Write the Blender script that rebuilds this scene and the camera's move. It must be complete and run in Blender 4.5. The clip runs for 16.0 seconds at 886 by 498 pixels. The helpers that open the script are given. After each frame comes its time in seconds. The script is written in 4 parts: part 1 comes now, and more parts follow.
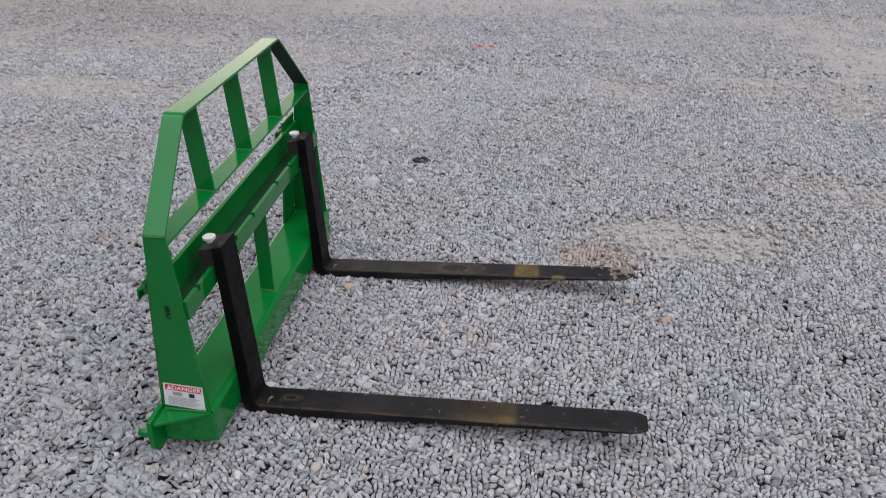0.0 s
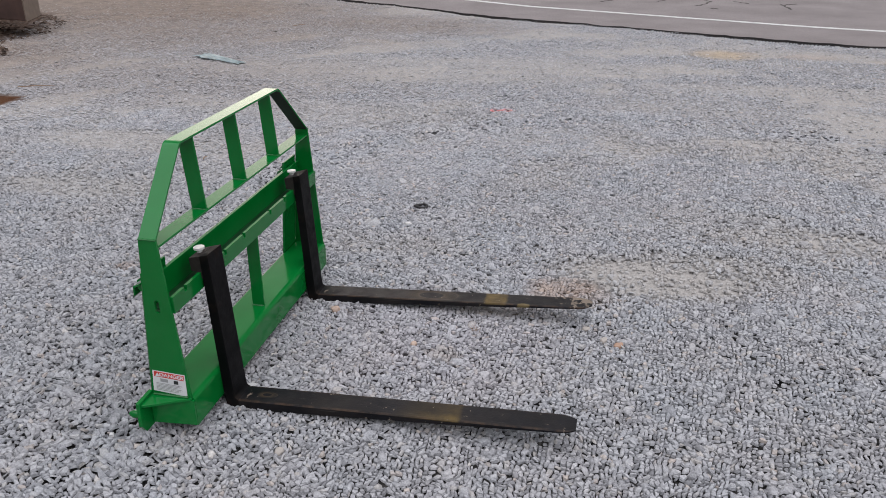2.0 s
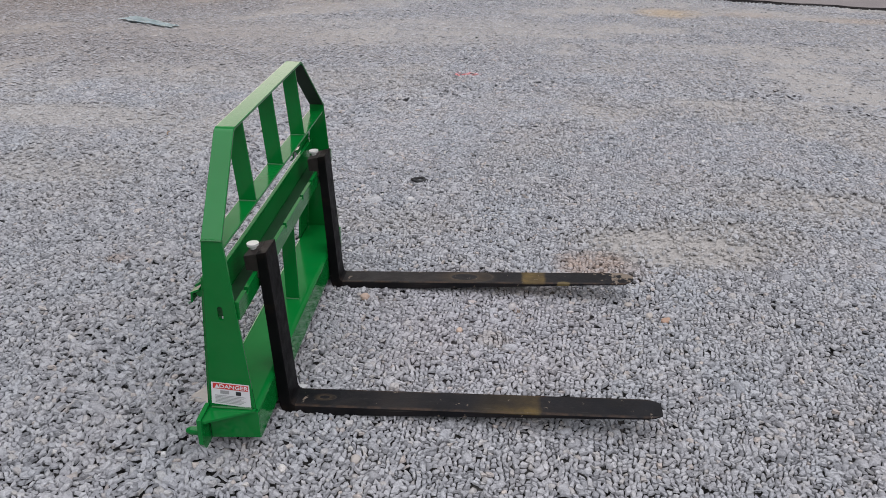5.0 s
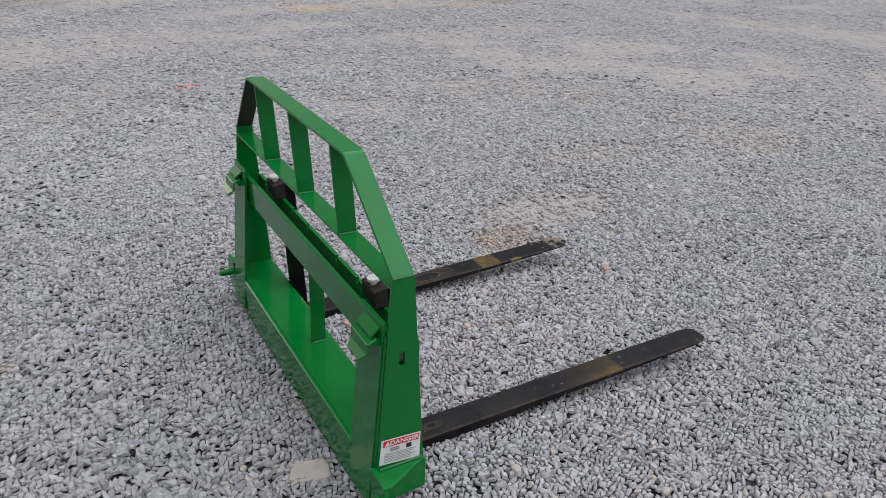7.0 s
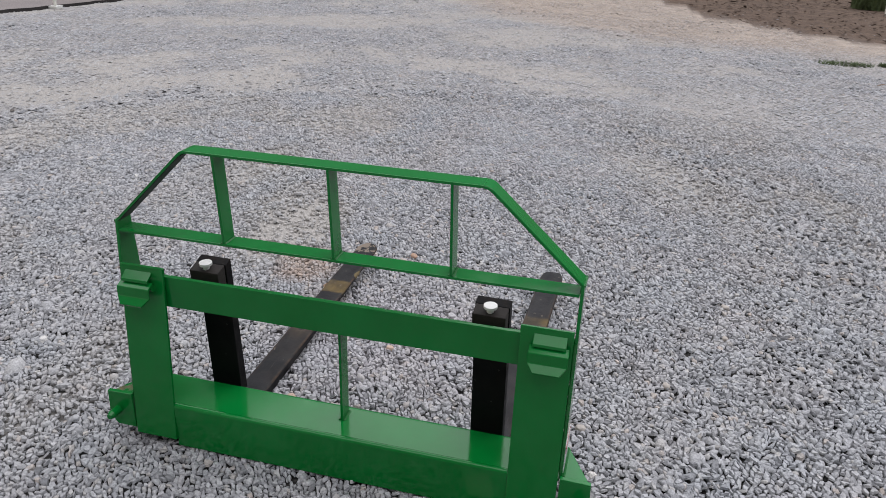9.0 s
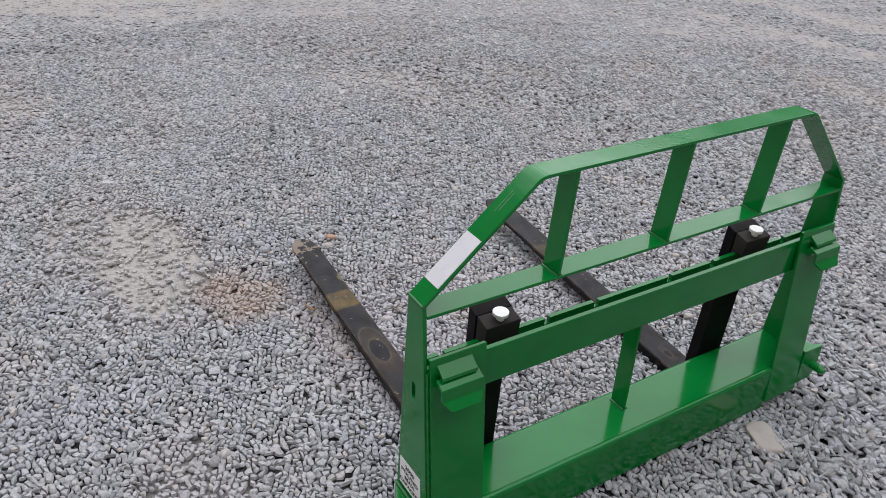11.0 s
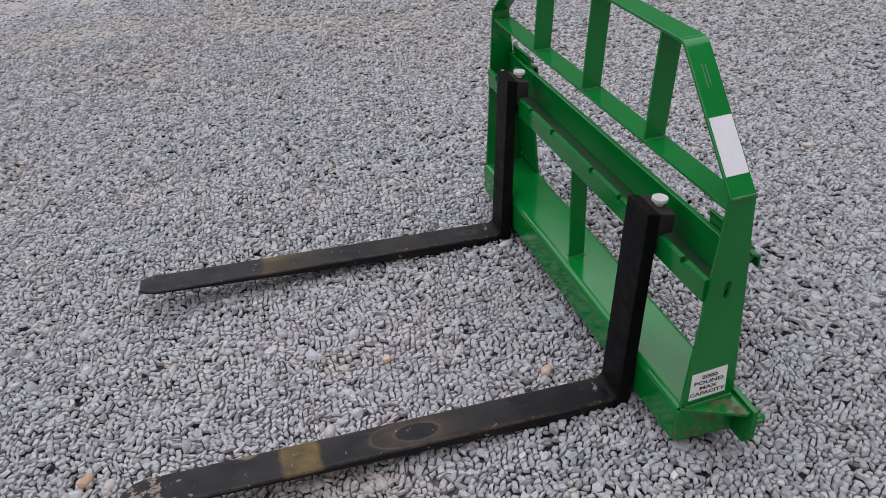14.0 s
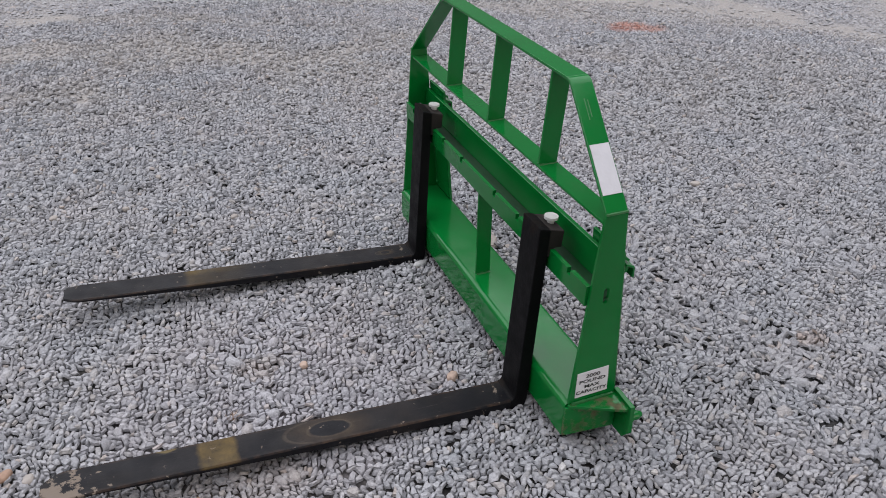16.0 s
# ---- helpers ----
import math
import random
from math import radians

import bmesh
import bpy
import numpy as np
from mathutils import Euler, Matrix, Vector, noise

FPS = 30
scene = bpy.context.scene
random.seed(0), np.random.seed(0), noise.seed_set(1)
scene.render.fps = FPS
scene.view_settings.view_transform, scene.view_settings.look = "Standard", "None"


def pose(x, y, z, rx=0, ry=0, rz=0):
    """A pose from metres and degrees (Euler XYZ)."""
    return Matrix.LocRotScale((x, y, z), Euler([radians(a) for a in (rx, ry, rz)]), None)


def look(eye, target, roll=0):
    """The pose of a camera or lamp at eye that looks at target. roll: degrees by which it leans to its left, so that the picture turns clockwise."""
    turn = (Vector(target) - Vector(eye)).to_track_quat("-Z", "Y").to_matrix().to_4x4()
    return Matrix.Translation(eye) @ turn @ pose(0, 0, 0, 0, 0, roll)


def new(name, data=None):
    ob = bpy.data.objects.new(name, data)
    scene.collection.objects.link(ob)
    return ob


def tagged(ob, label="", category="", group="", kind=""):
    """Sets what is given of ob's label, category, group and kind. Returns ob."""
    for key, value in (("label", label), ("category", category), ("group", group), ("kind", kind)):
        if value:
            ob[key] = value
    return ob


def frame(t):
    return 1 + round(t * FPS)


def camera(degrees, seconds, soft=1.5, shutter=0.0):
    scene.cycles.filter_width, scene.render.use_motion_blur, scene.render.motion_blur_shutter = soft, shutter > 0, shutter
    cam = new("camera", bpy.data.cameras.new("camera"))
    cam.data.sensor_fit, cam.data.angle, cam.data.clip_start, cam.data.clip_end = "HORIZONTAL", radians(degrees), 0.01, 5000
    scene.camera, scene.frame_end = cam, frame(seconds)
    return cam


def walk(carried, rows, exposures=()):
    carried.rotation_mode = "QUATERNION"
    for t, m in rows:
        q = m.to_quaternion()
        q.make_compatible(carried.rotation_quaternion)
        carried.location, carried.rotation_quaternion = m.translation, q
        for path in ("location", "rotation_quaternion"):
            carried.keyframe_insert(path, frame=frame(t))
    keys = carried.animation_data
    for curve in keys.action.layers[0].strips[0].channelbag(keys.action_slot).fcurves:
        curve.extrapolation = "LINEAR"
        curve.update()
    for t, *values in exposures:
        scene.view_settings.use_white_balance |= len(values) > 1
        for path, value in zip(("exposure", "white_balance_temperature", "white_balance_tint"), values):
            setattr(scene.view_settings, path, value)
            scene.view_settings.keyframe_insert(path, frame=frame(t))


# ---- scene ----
cam = camera(60.0, 16.0, soft=0.7, shutter=0.15)
PATH = [
    (0, (0.842, -2.002, 1.459), (0.64, -0.268, 0.482), 0.7),
    (0.5, (0.861, -2.131, 1.451), (0.612, -0.298, 0.69), 0.3),
    (1, (0.923, -2.26, 1.483), (0.655, -0.434, 0.712), 0.4),
    (1.5, (1.062, -2.286, 1.478), (0.785, -0.464, 0.701), 0.3),
    (2, (1.172, -2.291, 1.458), (0.822, -0.497, 0.646), 0.2),
    (2.5, (1.196, -2.292, 1.455), (0.788, -0.518, 0.626), -0.1),
    (3, (1.204, -2.277, 1.454), (0.774, -0.508, 0.625), -0.6),
    (3.5, (1.217, -2.257, 1.447), (0.768, -0.495, 0.615), -0.8),
    (4, (1.183, -2.25, 1.451), (0.734, -0.485, 0.623), -1.1),
    (4.2, (1.132, -2.251, 1.453), (0.69, -0.491, 0.611), -1.3),
    (6.3, (-0.212, -2.062, 1.474), (0.401, -0.391, 0.562), 4.4),
    (6.5, (-0.303, -2.066, 1.452), (0.344, -0.39, 0.574), 3.0),
    (7, (-0.621, -1.848, 1.398), (0.287, -0.295, 0.524), 2.5),
    (7.5, (-0.966, -1.639, 1.395), (0.354, -0.402, 0.544), 4.7),
    (8, (-1.248, -1.415, 1.403), (0.163, -0.277, 0.558), 3.3),
    (8.5, (-1.383, -1.073, 1.396), (0.209, -0.193, 0.565), 1.4),
    (9, (-1.515, -0.646, 1.394), (0.251, -0.202, 0.566), 1.8),
    (9.5, (-1.458, -0.21, 1.361), (0.338, 0.029, 0.513), 0.6),
    (9.7, (-1.414, -0.043, 1.4), (0.38, 0.124, 0.533), -0.1),
    (11.8, (-0.493, 1.487, 1.376), (0.528, 0.117, 0.337), -1.1),
    (12, (-0.367, 1.491, 1.351), (0.568, 0.081, 0.284), -3.7),
    (12.5, (-0.059, 1.587, 1.363), (0.318, -0.041, 0.264), 0.8),
    (13, (0.228, 1.596, 1.346), (0.273, -0.073, 0.244), 1.4),
    (13.5, (0.491, 1.511, 1.365), (0.459, -0.146, 0.245), -2.4),
    (14, (0.83, 1.531, 1.359), (0.4, -0.056, 0.22), -4.5),
    (14.5, (1.03, 1.573, 1.38), (0.409, 0.049, 0.244), -1.3),
    (15, (1.042, 1.601, 1.388), (0.348, 0.068, 0.307), -1.8),
    (15.5, (1.019, 1.61, 1.381), (0.306, 0.073, 0.317), -2.1),
    (16, (0.859, 1.71, 1.393), (0.224, 0.134, 0.338), 0.5),
]
walk(cam, [(t, look(eye, target, roll)) for t, eye, target, roll in PATH],
     exposures=[(0, 1.14, 6440, 11), (4.2, 1.14, 6440, 11), (8, 1.20, 6460, 10), (9.7, 1.29, 6480, 10), (11.8, 1.30, 6420, 11), (13, 1.19, 6420, 12), (16, 1.18, 6420, 12)])

# ---- world and light: a pale dusk sky, brighter and warmer towards +y ----
SUN_AZ, SUN_EL = radians(-25), radians(2.0)
world = bpy.data.worlds.new("world")
scene.world = world
world.use_nodes = True
wn = world.node_tree
wn.nodes.clear()
sky = wn.nodes.new("ShaderNodeTexSky")
sky.sky_type, sky.sun_disc = "NISHITA", False
sky.sun_elevation, sky.sun_rotation = SUN_EL, SUN_AZ
sky.air_density, sky.dust_density, sky.ozone_density = 1.0, 5.0, 1.0
wb = wn.nodes.new("ShaderNodeBackground")
wb.inputs["Strength"].default_value = 0.125
wo = wn.nodes.new("ShaderNodeOutputWorld")
wh = wn.nodes.new("ShaderNodeHueSaturation")
wh.inputs["Saturation"].default_value = 0.25
wn.links.new(sky.outputs[0], wh.inputs["Color"])
wn.links.new(wh.outputs[0], wb.inputs["Color"])
wn.links.new(wb.outputs[0], wo.inputs["Surface"])
sun = new("sun", bpy.data.lights.new("sun", "SUN"))
sun.data.energy, sun.data.angle, sun.data.color = 1.85, radians(104), (0.968, 0.958, 1.0)
sun.matrix_world = look((12, -12, 57), (0, 0, 0))


# ---- materials ----
def mat(name, rough=0.5, metal=0.0, spec=0.5):
    m = bpy.data.materials.new(name)
    m.use_nodes = True
    nt = m.node_tree
    b = nt.nodes["Principled BSDF"]
    b.inputs["Roughness"].default_value = rough
    b.inputs["Metallic"].default_value = metal
    b.inputs["Specular IOR Level"].default_value = spec
    return m, nt, b


def node(nt, kind, **values):
    n = nt.nodes.new(kind)
    for key, value in values.items():
        if key in n.inputs:
            n.inputs[key].default_value = value
    return n


def ramp(nt, src, stops):
    r = nt.nodes.new("ShaderNodeValToRGB")
    e = r.color_ramp.elements
    while len(e) < len(stops):
        e.new(0.5)
    for el, (p, c) in zip(e, stops):
        el.position, el.color = p, (*c, 1)
    nt.links.new(src, r.inputs["Fac"])
    return r.outputs["Color"]


def mix(nt, fac, a, b, mode="MIX"):
    n = nt.nodes.new("ShaderNodeMix")
    n.data_type, n.blend_type = "RGBA", mode
    for key, v in ((0, fac), (6, a), (7, b)):
        if isinstance(v, (int, float)):
            n.inputs[key].default_value = v
        elif isinstance(v, tuple):
            n.inputs[key].default_value = (*v, 1)
        else:
            nt.links.new(v, n.inputs[key])
    return n.outputs[2]


def coords(nt):
    return nt.nodes.new("ShaderNodeTexCoord").outputs["Object"]


def noise_tex(nt, co, scale, detail=4.0, rough=0.55):
    n = node(nt, "ShaderNodeTexNoise", Scale=scale, Detail=detail, Roughness=rough)
    nt.links.new(co, n.inputs["Vector"])
    return n.outputs["Fac"]


def bump(nt, b, height, strength, dist):
    n = node(nt, "ShaderNodeBump", Strength=strength, Distance=dist)
    nt.links.new(height, n.inputs["Height"])
    nt.links.new(n.outputs["Normal"], b.inputs["Normal"])


def green_paint(name="green_enamel", worn_off=False):
    m, nt, b = mat(name, 0.15, spec=0.35)
    co = coords(nt)
    big, fine = noise_tex(nt, co, 5), noise_tex(nt, co, 90, 3)
    col = ramp(nt, big, [(0.3, (0.001, 0.124, 0.019)), (0.7, (0.002, 0.158, 0.028))])
    # dust film and small knocks
    film = ramp(nt, noise_tex(nt, co, 9, 7, 0.7), [(0.5, (0, 0, 0)), (0.72, (1, 1, 1))])
    col = mix(nt, mix(nt, 0.06, (0, 0, 0), film), col, (0.07, 0.13, 0.06))
    speck = ramp(nt, noise_tex(nt, co, 38, 5, 0.7), [(0.70, (0, 0, 0)), (0.78, (1, 1, 1))])
    col = mix(nt, mix(nt, 0.25, (0, 0, 0), speck), col, (0.06, 0.13, 0.05))
    if worn_off:
        rub = ramp(nt, noise_tex(nt, co, 22, 7, 0.7), [(0.50, (0, 0, 0)), (0.60, (1, 1, 1))])
        col = mix(nt, mix(nt, 0.8, (0, 0, 0), rub), col, ramp(nt, noise_tex(nt, co, 60, 4), [(0.35, (0.05, 0.028, 0.018)), (0.65, (0.16, 0.10, 0.06))]))
    nt.links.new(col, b.inputs["Base Color"])
    r = ramp(nt, noise_tex(nt, co, 14, 4), [(0.3, (0.08, 0.08, 0.08)), (0.75, (0.19, 0.19, 0.19))])
    if worn_off:
        r = mix(nt, rub, r, (0.7, 0.7, 0.7))
    nt.links.new(r, b.inputs["Roughness"])
    bump(nt, b, fine, 0.05, 0.002)
    return m


def black_steel():
    m, nt, b = mat("worn_black_steel", 0.5, spec=0.08)
    co = coords(nt)
    base = ramp(nt, noise_tex(nt, co, 9, 6), [(0.3, (0.003, 0.003, 0.0038)), (0.7, (0.0075, 0.0074, 0.0078))])
    rust = ramp(nt, noise_tex(nt, co, 7, 7, 0.65), [(0.56, (0, 0, 0)), (0.70, (1, 1, 1))])
    col = mix(nt, mix(nt, 0.22, (0, 0, 0), rust), base, (0.06, 0.035, 0.02))
    chip = ramp(nt, noise_tex(nt, co, 70, 4, 0.6), [(0.70, (0, 0, 0)), (0.74, (1, 1, 1))])
    col = mix(nt, mix(nt, 0.3, (0, 0, 0), chip), col, (0.2, 0.19, 0.18))
    nt.links.new(col, b.inputs["Base Color"])
    r = ramp(nt, noise_tex(nt, co, 22, 5), [(0.3, (0.38, 0.38, 0.38)), (0.7, (0.65, 0.65, 0.65))])
    nt.links.new(r, b.inputs["Roughness"])
    bump(nt, b, noise_tex(nt, co, 120, 5), 0.25, 0.003)
    return m


def math_node(nt, op, *args):
    n = nt.nodes.new("ShaderNodeMath")
    n.operation = op
    for i, v in enumerate(args):
        if isinstance(v, (int, float)):
            n.inputs[i].default_value = v
        else:
            nt.links.new(v, n.inputs[i])
    return n.outputs[0]


def blade_steel(name, b0, b1, soft, ring, tip, size=1.0, lean=0.0):
    """Black steel with an ochre overspray band from b0 to b1 along the blade, an oval scuff at ring and a chipped sandy tip."""
    m, nt, b = mat(name, 0.5, spec=0.2)
    co = coords(nt)
    sep = nt.nodes.new("ShaderNodeSeparateXYZ")
    nt.links.new(co, sep.inputs[0])
    x, y, z = sep.outputs
    big = noise_tex(nt, co, 8, 6, 0.6)
    col = ramp(nt, noise_tex(nt, co, 11, 6), [(0.3, (0.0025, 0.0027, 0.0042)), (0.7, (0.0075, 0.0078, 0.0105))])
    # brown film towards the edges and the middle of the blade
    film = ramp(nt, noise_tex(nt, co, 5, 6, 0.6), [(0.46, (0, 0, 0)), (0.66, (1, 1, 1))])
    col = mix(nt, mix(nt, 0.22, (0, 0, 0), film), col, (0.045, 0.034, 0.025))
    # overspray band
    xx = math_node(nt, "ADD", x, math_node(nt, "MULTIPLY", math_node(nt, "SUBTRACT", big, 0.5), 0.05))
    up = math_node(nt, "SMOOTH_MIN", math_node(nt, "DIVIDE", math_node(nt, "SUBTRACT", xx, b0), soft), 1.0, 0.1)
    down = math_node(nt, "SMOOTH_MIN", math_node(nt, "DIVIDE", math_node(nt, "SUBTRACT", b1, xx), 0.012), 1.0, 0.1)
    band = math_node(nt, "MAXIMUM", math_node(nt, "MINIMUM", up, down), 0.0)
    band = math_node(nt, "MULTIPLY", band, ramp(nt, noise_tex(nt, co, 26, 6, 0.7), [(0.3, (0.25, 0.25, 0.25)), (0.65, (0.85, 0.85, 0.85))]))
    band = math_node(nt, "MULTIPLY", band, math_node(nt, "GREATER_THAN", z, -0.006))
    # lean: how far the overspray keeps to one edge
    side = math_node(nt, "MINIMUM", math_node(nt, "MAXIMUM", math_node(nt, "DIVIDE", math_node(nt, "SUBTRACT", -0.005, y), 0.03), 0.0), 1.0)
    band = math_node(nt, "MULTIPLY", band, math_node(nt, "ADD", math_node(nt, "MULTIPLY", side, lean), 1.0 - lean))
    col = mix(nt, band, col, (0.13, 0.088, 0.028))
    # a flake of the same paint on one edge towards the tip
    fu = math_node(nt, "DIVIDE", math_node(nt, "SUBTRACT", xx, 0.845), 0.028)
    fv = math_node(nt, "DIVIDE", math_node(nt, "ADD", y, 0.042), 0.013)
    flake = math_node(nt, "SUBTRACT", 1.4, math_node(nt, "ADD", math_node(nt, "ADD", math_node(nt, "MULTIPLY", fu, fu), math_node(nt, "MULTIPLY", fv, fv)), noise_tex(nt, co, 60, 4, 0.6)))
    flake = math_node(nt, "MULTIPLY", math_node(nt, "MINIMUM", math_node(nt, "MAXIMUM", math_node(nt, "MULTIPLY", flake, 3.0), 0.0), 1.0), 0.8 * tip)
    col = mix(nt, flake, col, (0.15, 0.115, 0.05))
    # oval scuff: a brown halo round a bare dark oval
    u = math_node(nt, "DIVIDE", math_node(nt, "SUBTRACT", x, ring), 0.052 * size)
    v = math_node(nt, "DIVIDE", y, 0.026 * size)
    r = math_node(nt, "SQRT", math_node(nt, "ADD", math_node(nt, "MULTIPLY", u, u), math_node(nt, "MULTIPLY", v, v)))
    r = math_node(nt, "ADD", r, math_node(nt, "MULTIPLY", math_node(nt, "SUBTRACT", noise_tex(nt, co, 24, 5, 0.6), 0.5), 0.35))
    halo = ramp(nt, math_node(nt, "DIVIDE", r, 2.4), [(0.36, (0, 0, 0)), (0.43, (1, 1, 1)), (0.55, (0.75, 0.75, 0.75)), (0.95, (0, 0, 0))])
    halo = math_node(nt, "MULTIPLY", halo, ramp(nt, noise_tex(nt, co, 19, 6, 0.7), [(0.3, (0.2, 0.2, 0.2)), (0.7, (0.9, 0.9, 0.9))]))
    col = mix(nt, math_node(nt, "MULTIPLY", halo, math_node(nt, "GREATER_THAN", z, -0.004)), col, (0.062, 0.043, 0.026))
    # the pale rim of the oval and a second, open curve beside it
    rim = ramp(nt, math_node(nt, "DIVIDE", r, 2.4), [(0.37, (0, 0, 0)), (0.40, (1, 1, 1)), (0.43, (1, 1, 1)), (0.46, (0, 0, 0))])
    u2 = math_node(nt, "SUBTRACT", u, 0.75)
    r2 = math_node(nt, "SQRT", math_node(nt, "ADD", math_node(nt, "MULTIPLY", u2, u2), math_node(nt, "MULTIPLY", v, v)))
    arc = ramp(nt, math_node(nt, "DIVIDE", r2, 2.4), [(0.50, (0, 0, 0)), (0.53, (1, 1, 1)), (0.57, (1, 1, 1)), (0.61, (0, 0, 0))])
    arc = math_node(nt, "MULTIPLY", arc, math_node(nt, "GREATER_THAN", u, 0.9))
    rim = math_node(nt, "MULTIPLY", math_node(nt, "MAXIMUM", rim, arc), ramp(nt, noise_tex(nt, co, 30, 5, 0.7), [(0.35, (0.1, 0.1, 0.1)), (0.65, (0.75, 0.75, 0.75))]))
    col = mix(nt, math_node(nt, "MULTIPLY", rim, math_node(nt, "GREATER_THAN", z, -0.004)), col, (0.07, 0.055, 0.04))
    # rust along the rubbed edges
    edge = math_node(nt, "MINIMUM", math_node(nt, "MAXIMUM", math_node(nt, "DIVIDE", math_node(nt, "SUBTRACT", math_node(nt, "ABSOLUTE", y), 0.032), 0.008), 0.0), 1.0)
    edge = math_node(nt, "MULTIPLY", edge, ramp(nt, noise_tex(nt, co, 17, 6, 0.7), [(0.42, (0, 0, 0)), (0.62, (0.85, 0.85, 0.85))]))
    edge = math_node(nt, "MULTIPLY", math_node(nt, "MULTIPLY", edge, math_node(nt, "GREATER_THAN", z, -0.004)), 0.6)
    col = mix(nt, edge, col, (0.085, 0.05, 0.03))
    # fine scratches along the blade
    stretch = nt.nodes.new("ShaderNodeMapping")
    stretch.inputs["Scale"].default_value = (3, 60, 60)
    nt.links.new(co, stretch.inputs["Vector"])
    scratch = ramp(nt, noise_tex(nt, stretch.outputs[0], 2.2, 5, 0.7), [(0.62, (0, 0, 0)), (0.68, (1, 1, 1))])
    col = mix(nt, mix(nt, 0.22, (0, 0, 0), scratch), col, (0.12, 0.11, 0.10))
    # chips, many at the tip
    end = math_node(nt, "MINIMUM", math_node(nt, "MAXIMUM", math_node(nt, "DIVIDE", math_node(nt, "SUBTRACT", x, 0.95), 0.12), 0.0), 1.0)
    near_tip = math_node(nt, "MULTIPLY", end, math_node(nt, "ADD", math_node(nt, "MULTIPLY", y, 3.0 * tip), 0.20 * tip))
    heel = math_node(nt, "MAXIMUM", math_node(nt, "SUBTRACT", 1.0, math_node(nt, "DIVIDE", math_node(nt, "ABSOLUTE", math_node(nt, "SUBTRACT", x, 0.035)), 0.02)), 0.0)
    near_tip = math_node(nt, "ADD", near_tip, math_node(nt, "MULTIPLY", heel, 0.09))
    chip = ramp(nt, math_node(nt, "ADD", noise_tex(nt, co, 42, 5, 0.65), near_tip), [(0.66, (0, 0, 0)), (0.69, (1, 1, 1))])
    col = mix(nt, mix(nt, 0.65, (0, 0, 0), chip), col, (0.26, 0.21, 0.165))
    nt.links.new(col, b.inputs["Base Color"])
    nt.links.new(ramp(nt, noise_tex(nt, co, 18, 5), [(0.3, (0.34, 0.34, 0.34)), (0.7, (0.6, 0.6, 0.6))]), b.inputs["Roughness"])
    bump(nt, b, noise_tex(nt, co, 120, 5), 0.2, 0.003)
    return m


def plain(name, colour, rough=0.5, metal=0.0, wear=0.15, scale=30):
    m, nt, b = mat(name, rough, metal)
    co = coords(nt)
    dark = tuple(c * (1 - wear) for c in colour)
    nt.links.new(ramp(nt, noise_tex(nt, co, scale, 5), [(0.3, dark), (0.7, colour)]), b.inputs["Base Color"])
    bump(nt, b, noise_tex(nt, co, scale * 4, 4), 0.15, 0.003)
    return m


STONE = [(0.0, (0.22, 0.222, 0.235)), (0.08, (0.32, 0.323, 0.340)), (0.45, (0.395, 0.397, 0.416)), (0.86, (0.46, 0.462, 0.480)),
         (0.91, (0.42, 0.402, 0.390)), (0.94, (0.46, 0.462, 0.476)), (0.97, (0.41, 0.408, 0.416)), (0.995, (0.46, 0.405, 0.37)), (1.0, (0.60, 0.59, 0.58))]
DUST = (0.43, 0.408, 0.388)


def attribute(nt, name):
    n = nt.nodes.new("ShaderNodeAttribute")
    n.attribute_name = name
    return n


def stone_mat():
    m, nt, b = mat("grey_limestone", 0.95, spec=0.1)
    geo = nt.nodes.new("ShaderNodeNewGeometry")
    co = coords(nt)
    col = ramp(nt, geo.outputs["Random Per Island"], STONE)
    col = mix(nt, 0.5, col, ramp(nt, noise_tex(nt, co, 140, 4, 0.65), [(0.3, (0.42, 0.42, 0.42)), (0.7, (1.3, 1.3, 1.3))]), "MULTIPLY")
    tint = ramp(nt, noise_tex(nt, co, 3.2, 3, 0.6), [(0.35, (0.98, 1.0, 1.012)), (0.65, (1.02, 1.0, 0.985))])
    col = mix(nt, 1.0, col, tint, "MULTIPLY")
    att = attribute(nt, "dust")
    col = mix(nt, att.outputs["Fac"], col, DUST)
    st = attribute(nt, "stain_shading")
    col = mix(nt, st.outputs["Fac"], col, attribute(nt, "stain_shading_colour").outputs["Color"])
    nt.links.new(col, b.inputs["Base Color"])
    bump(nt, b, noise_tex(nt, co, 170, 5, 0.65), 0.8, 0.006)
    return m


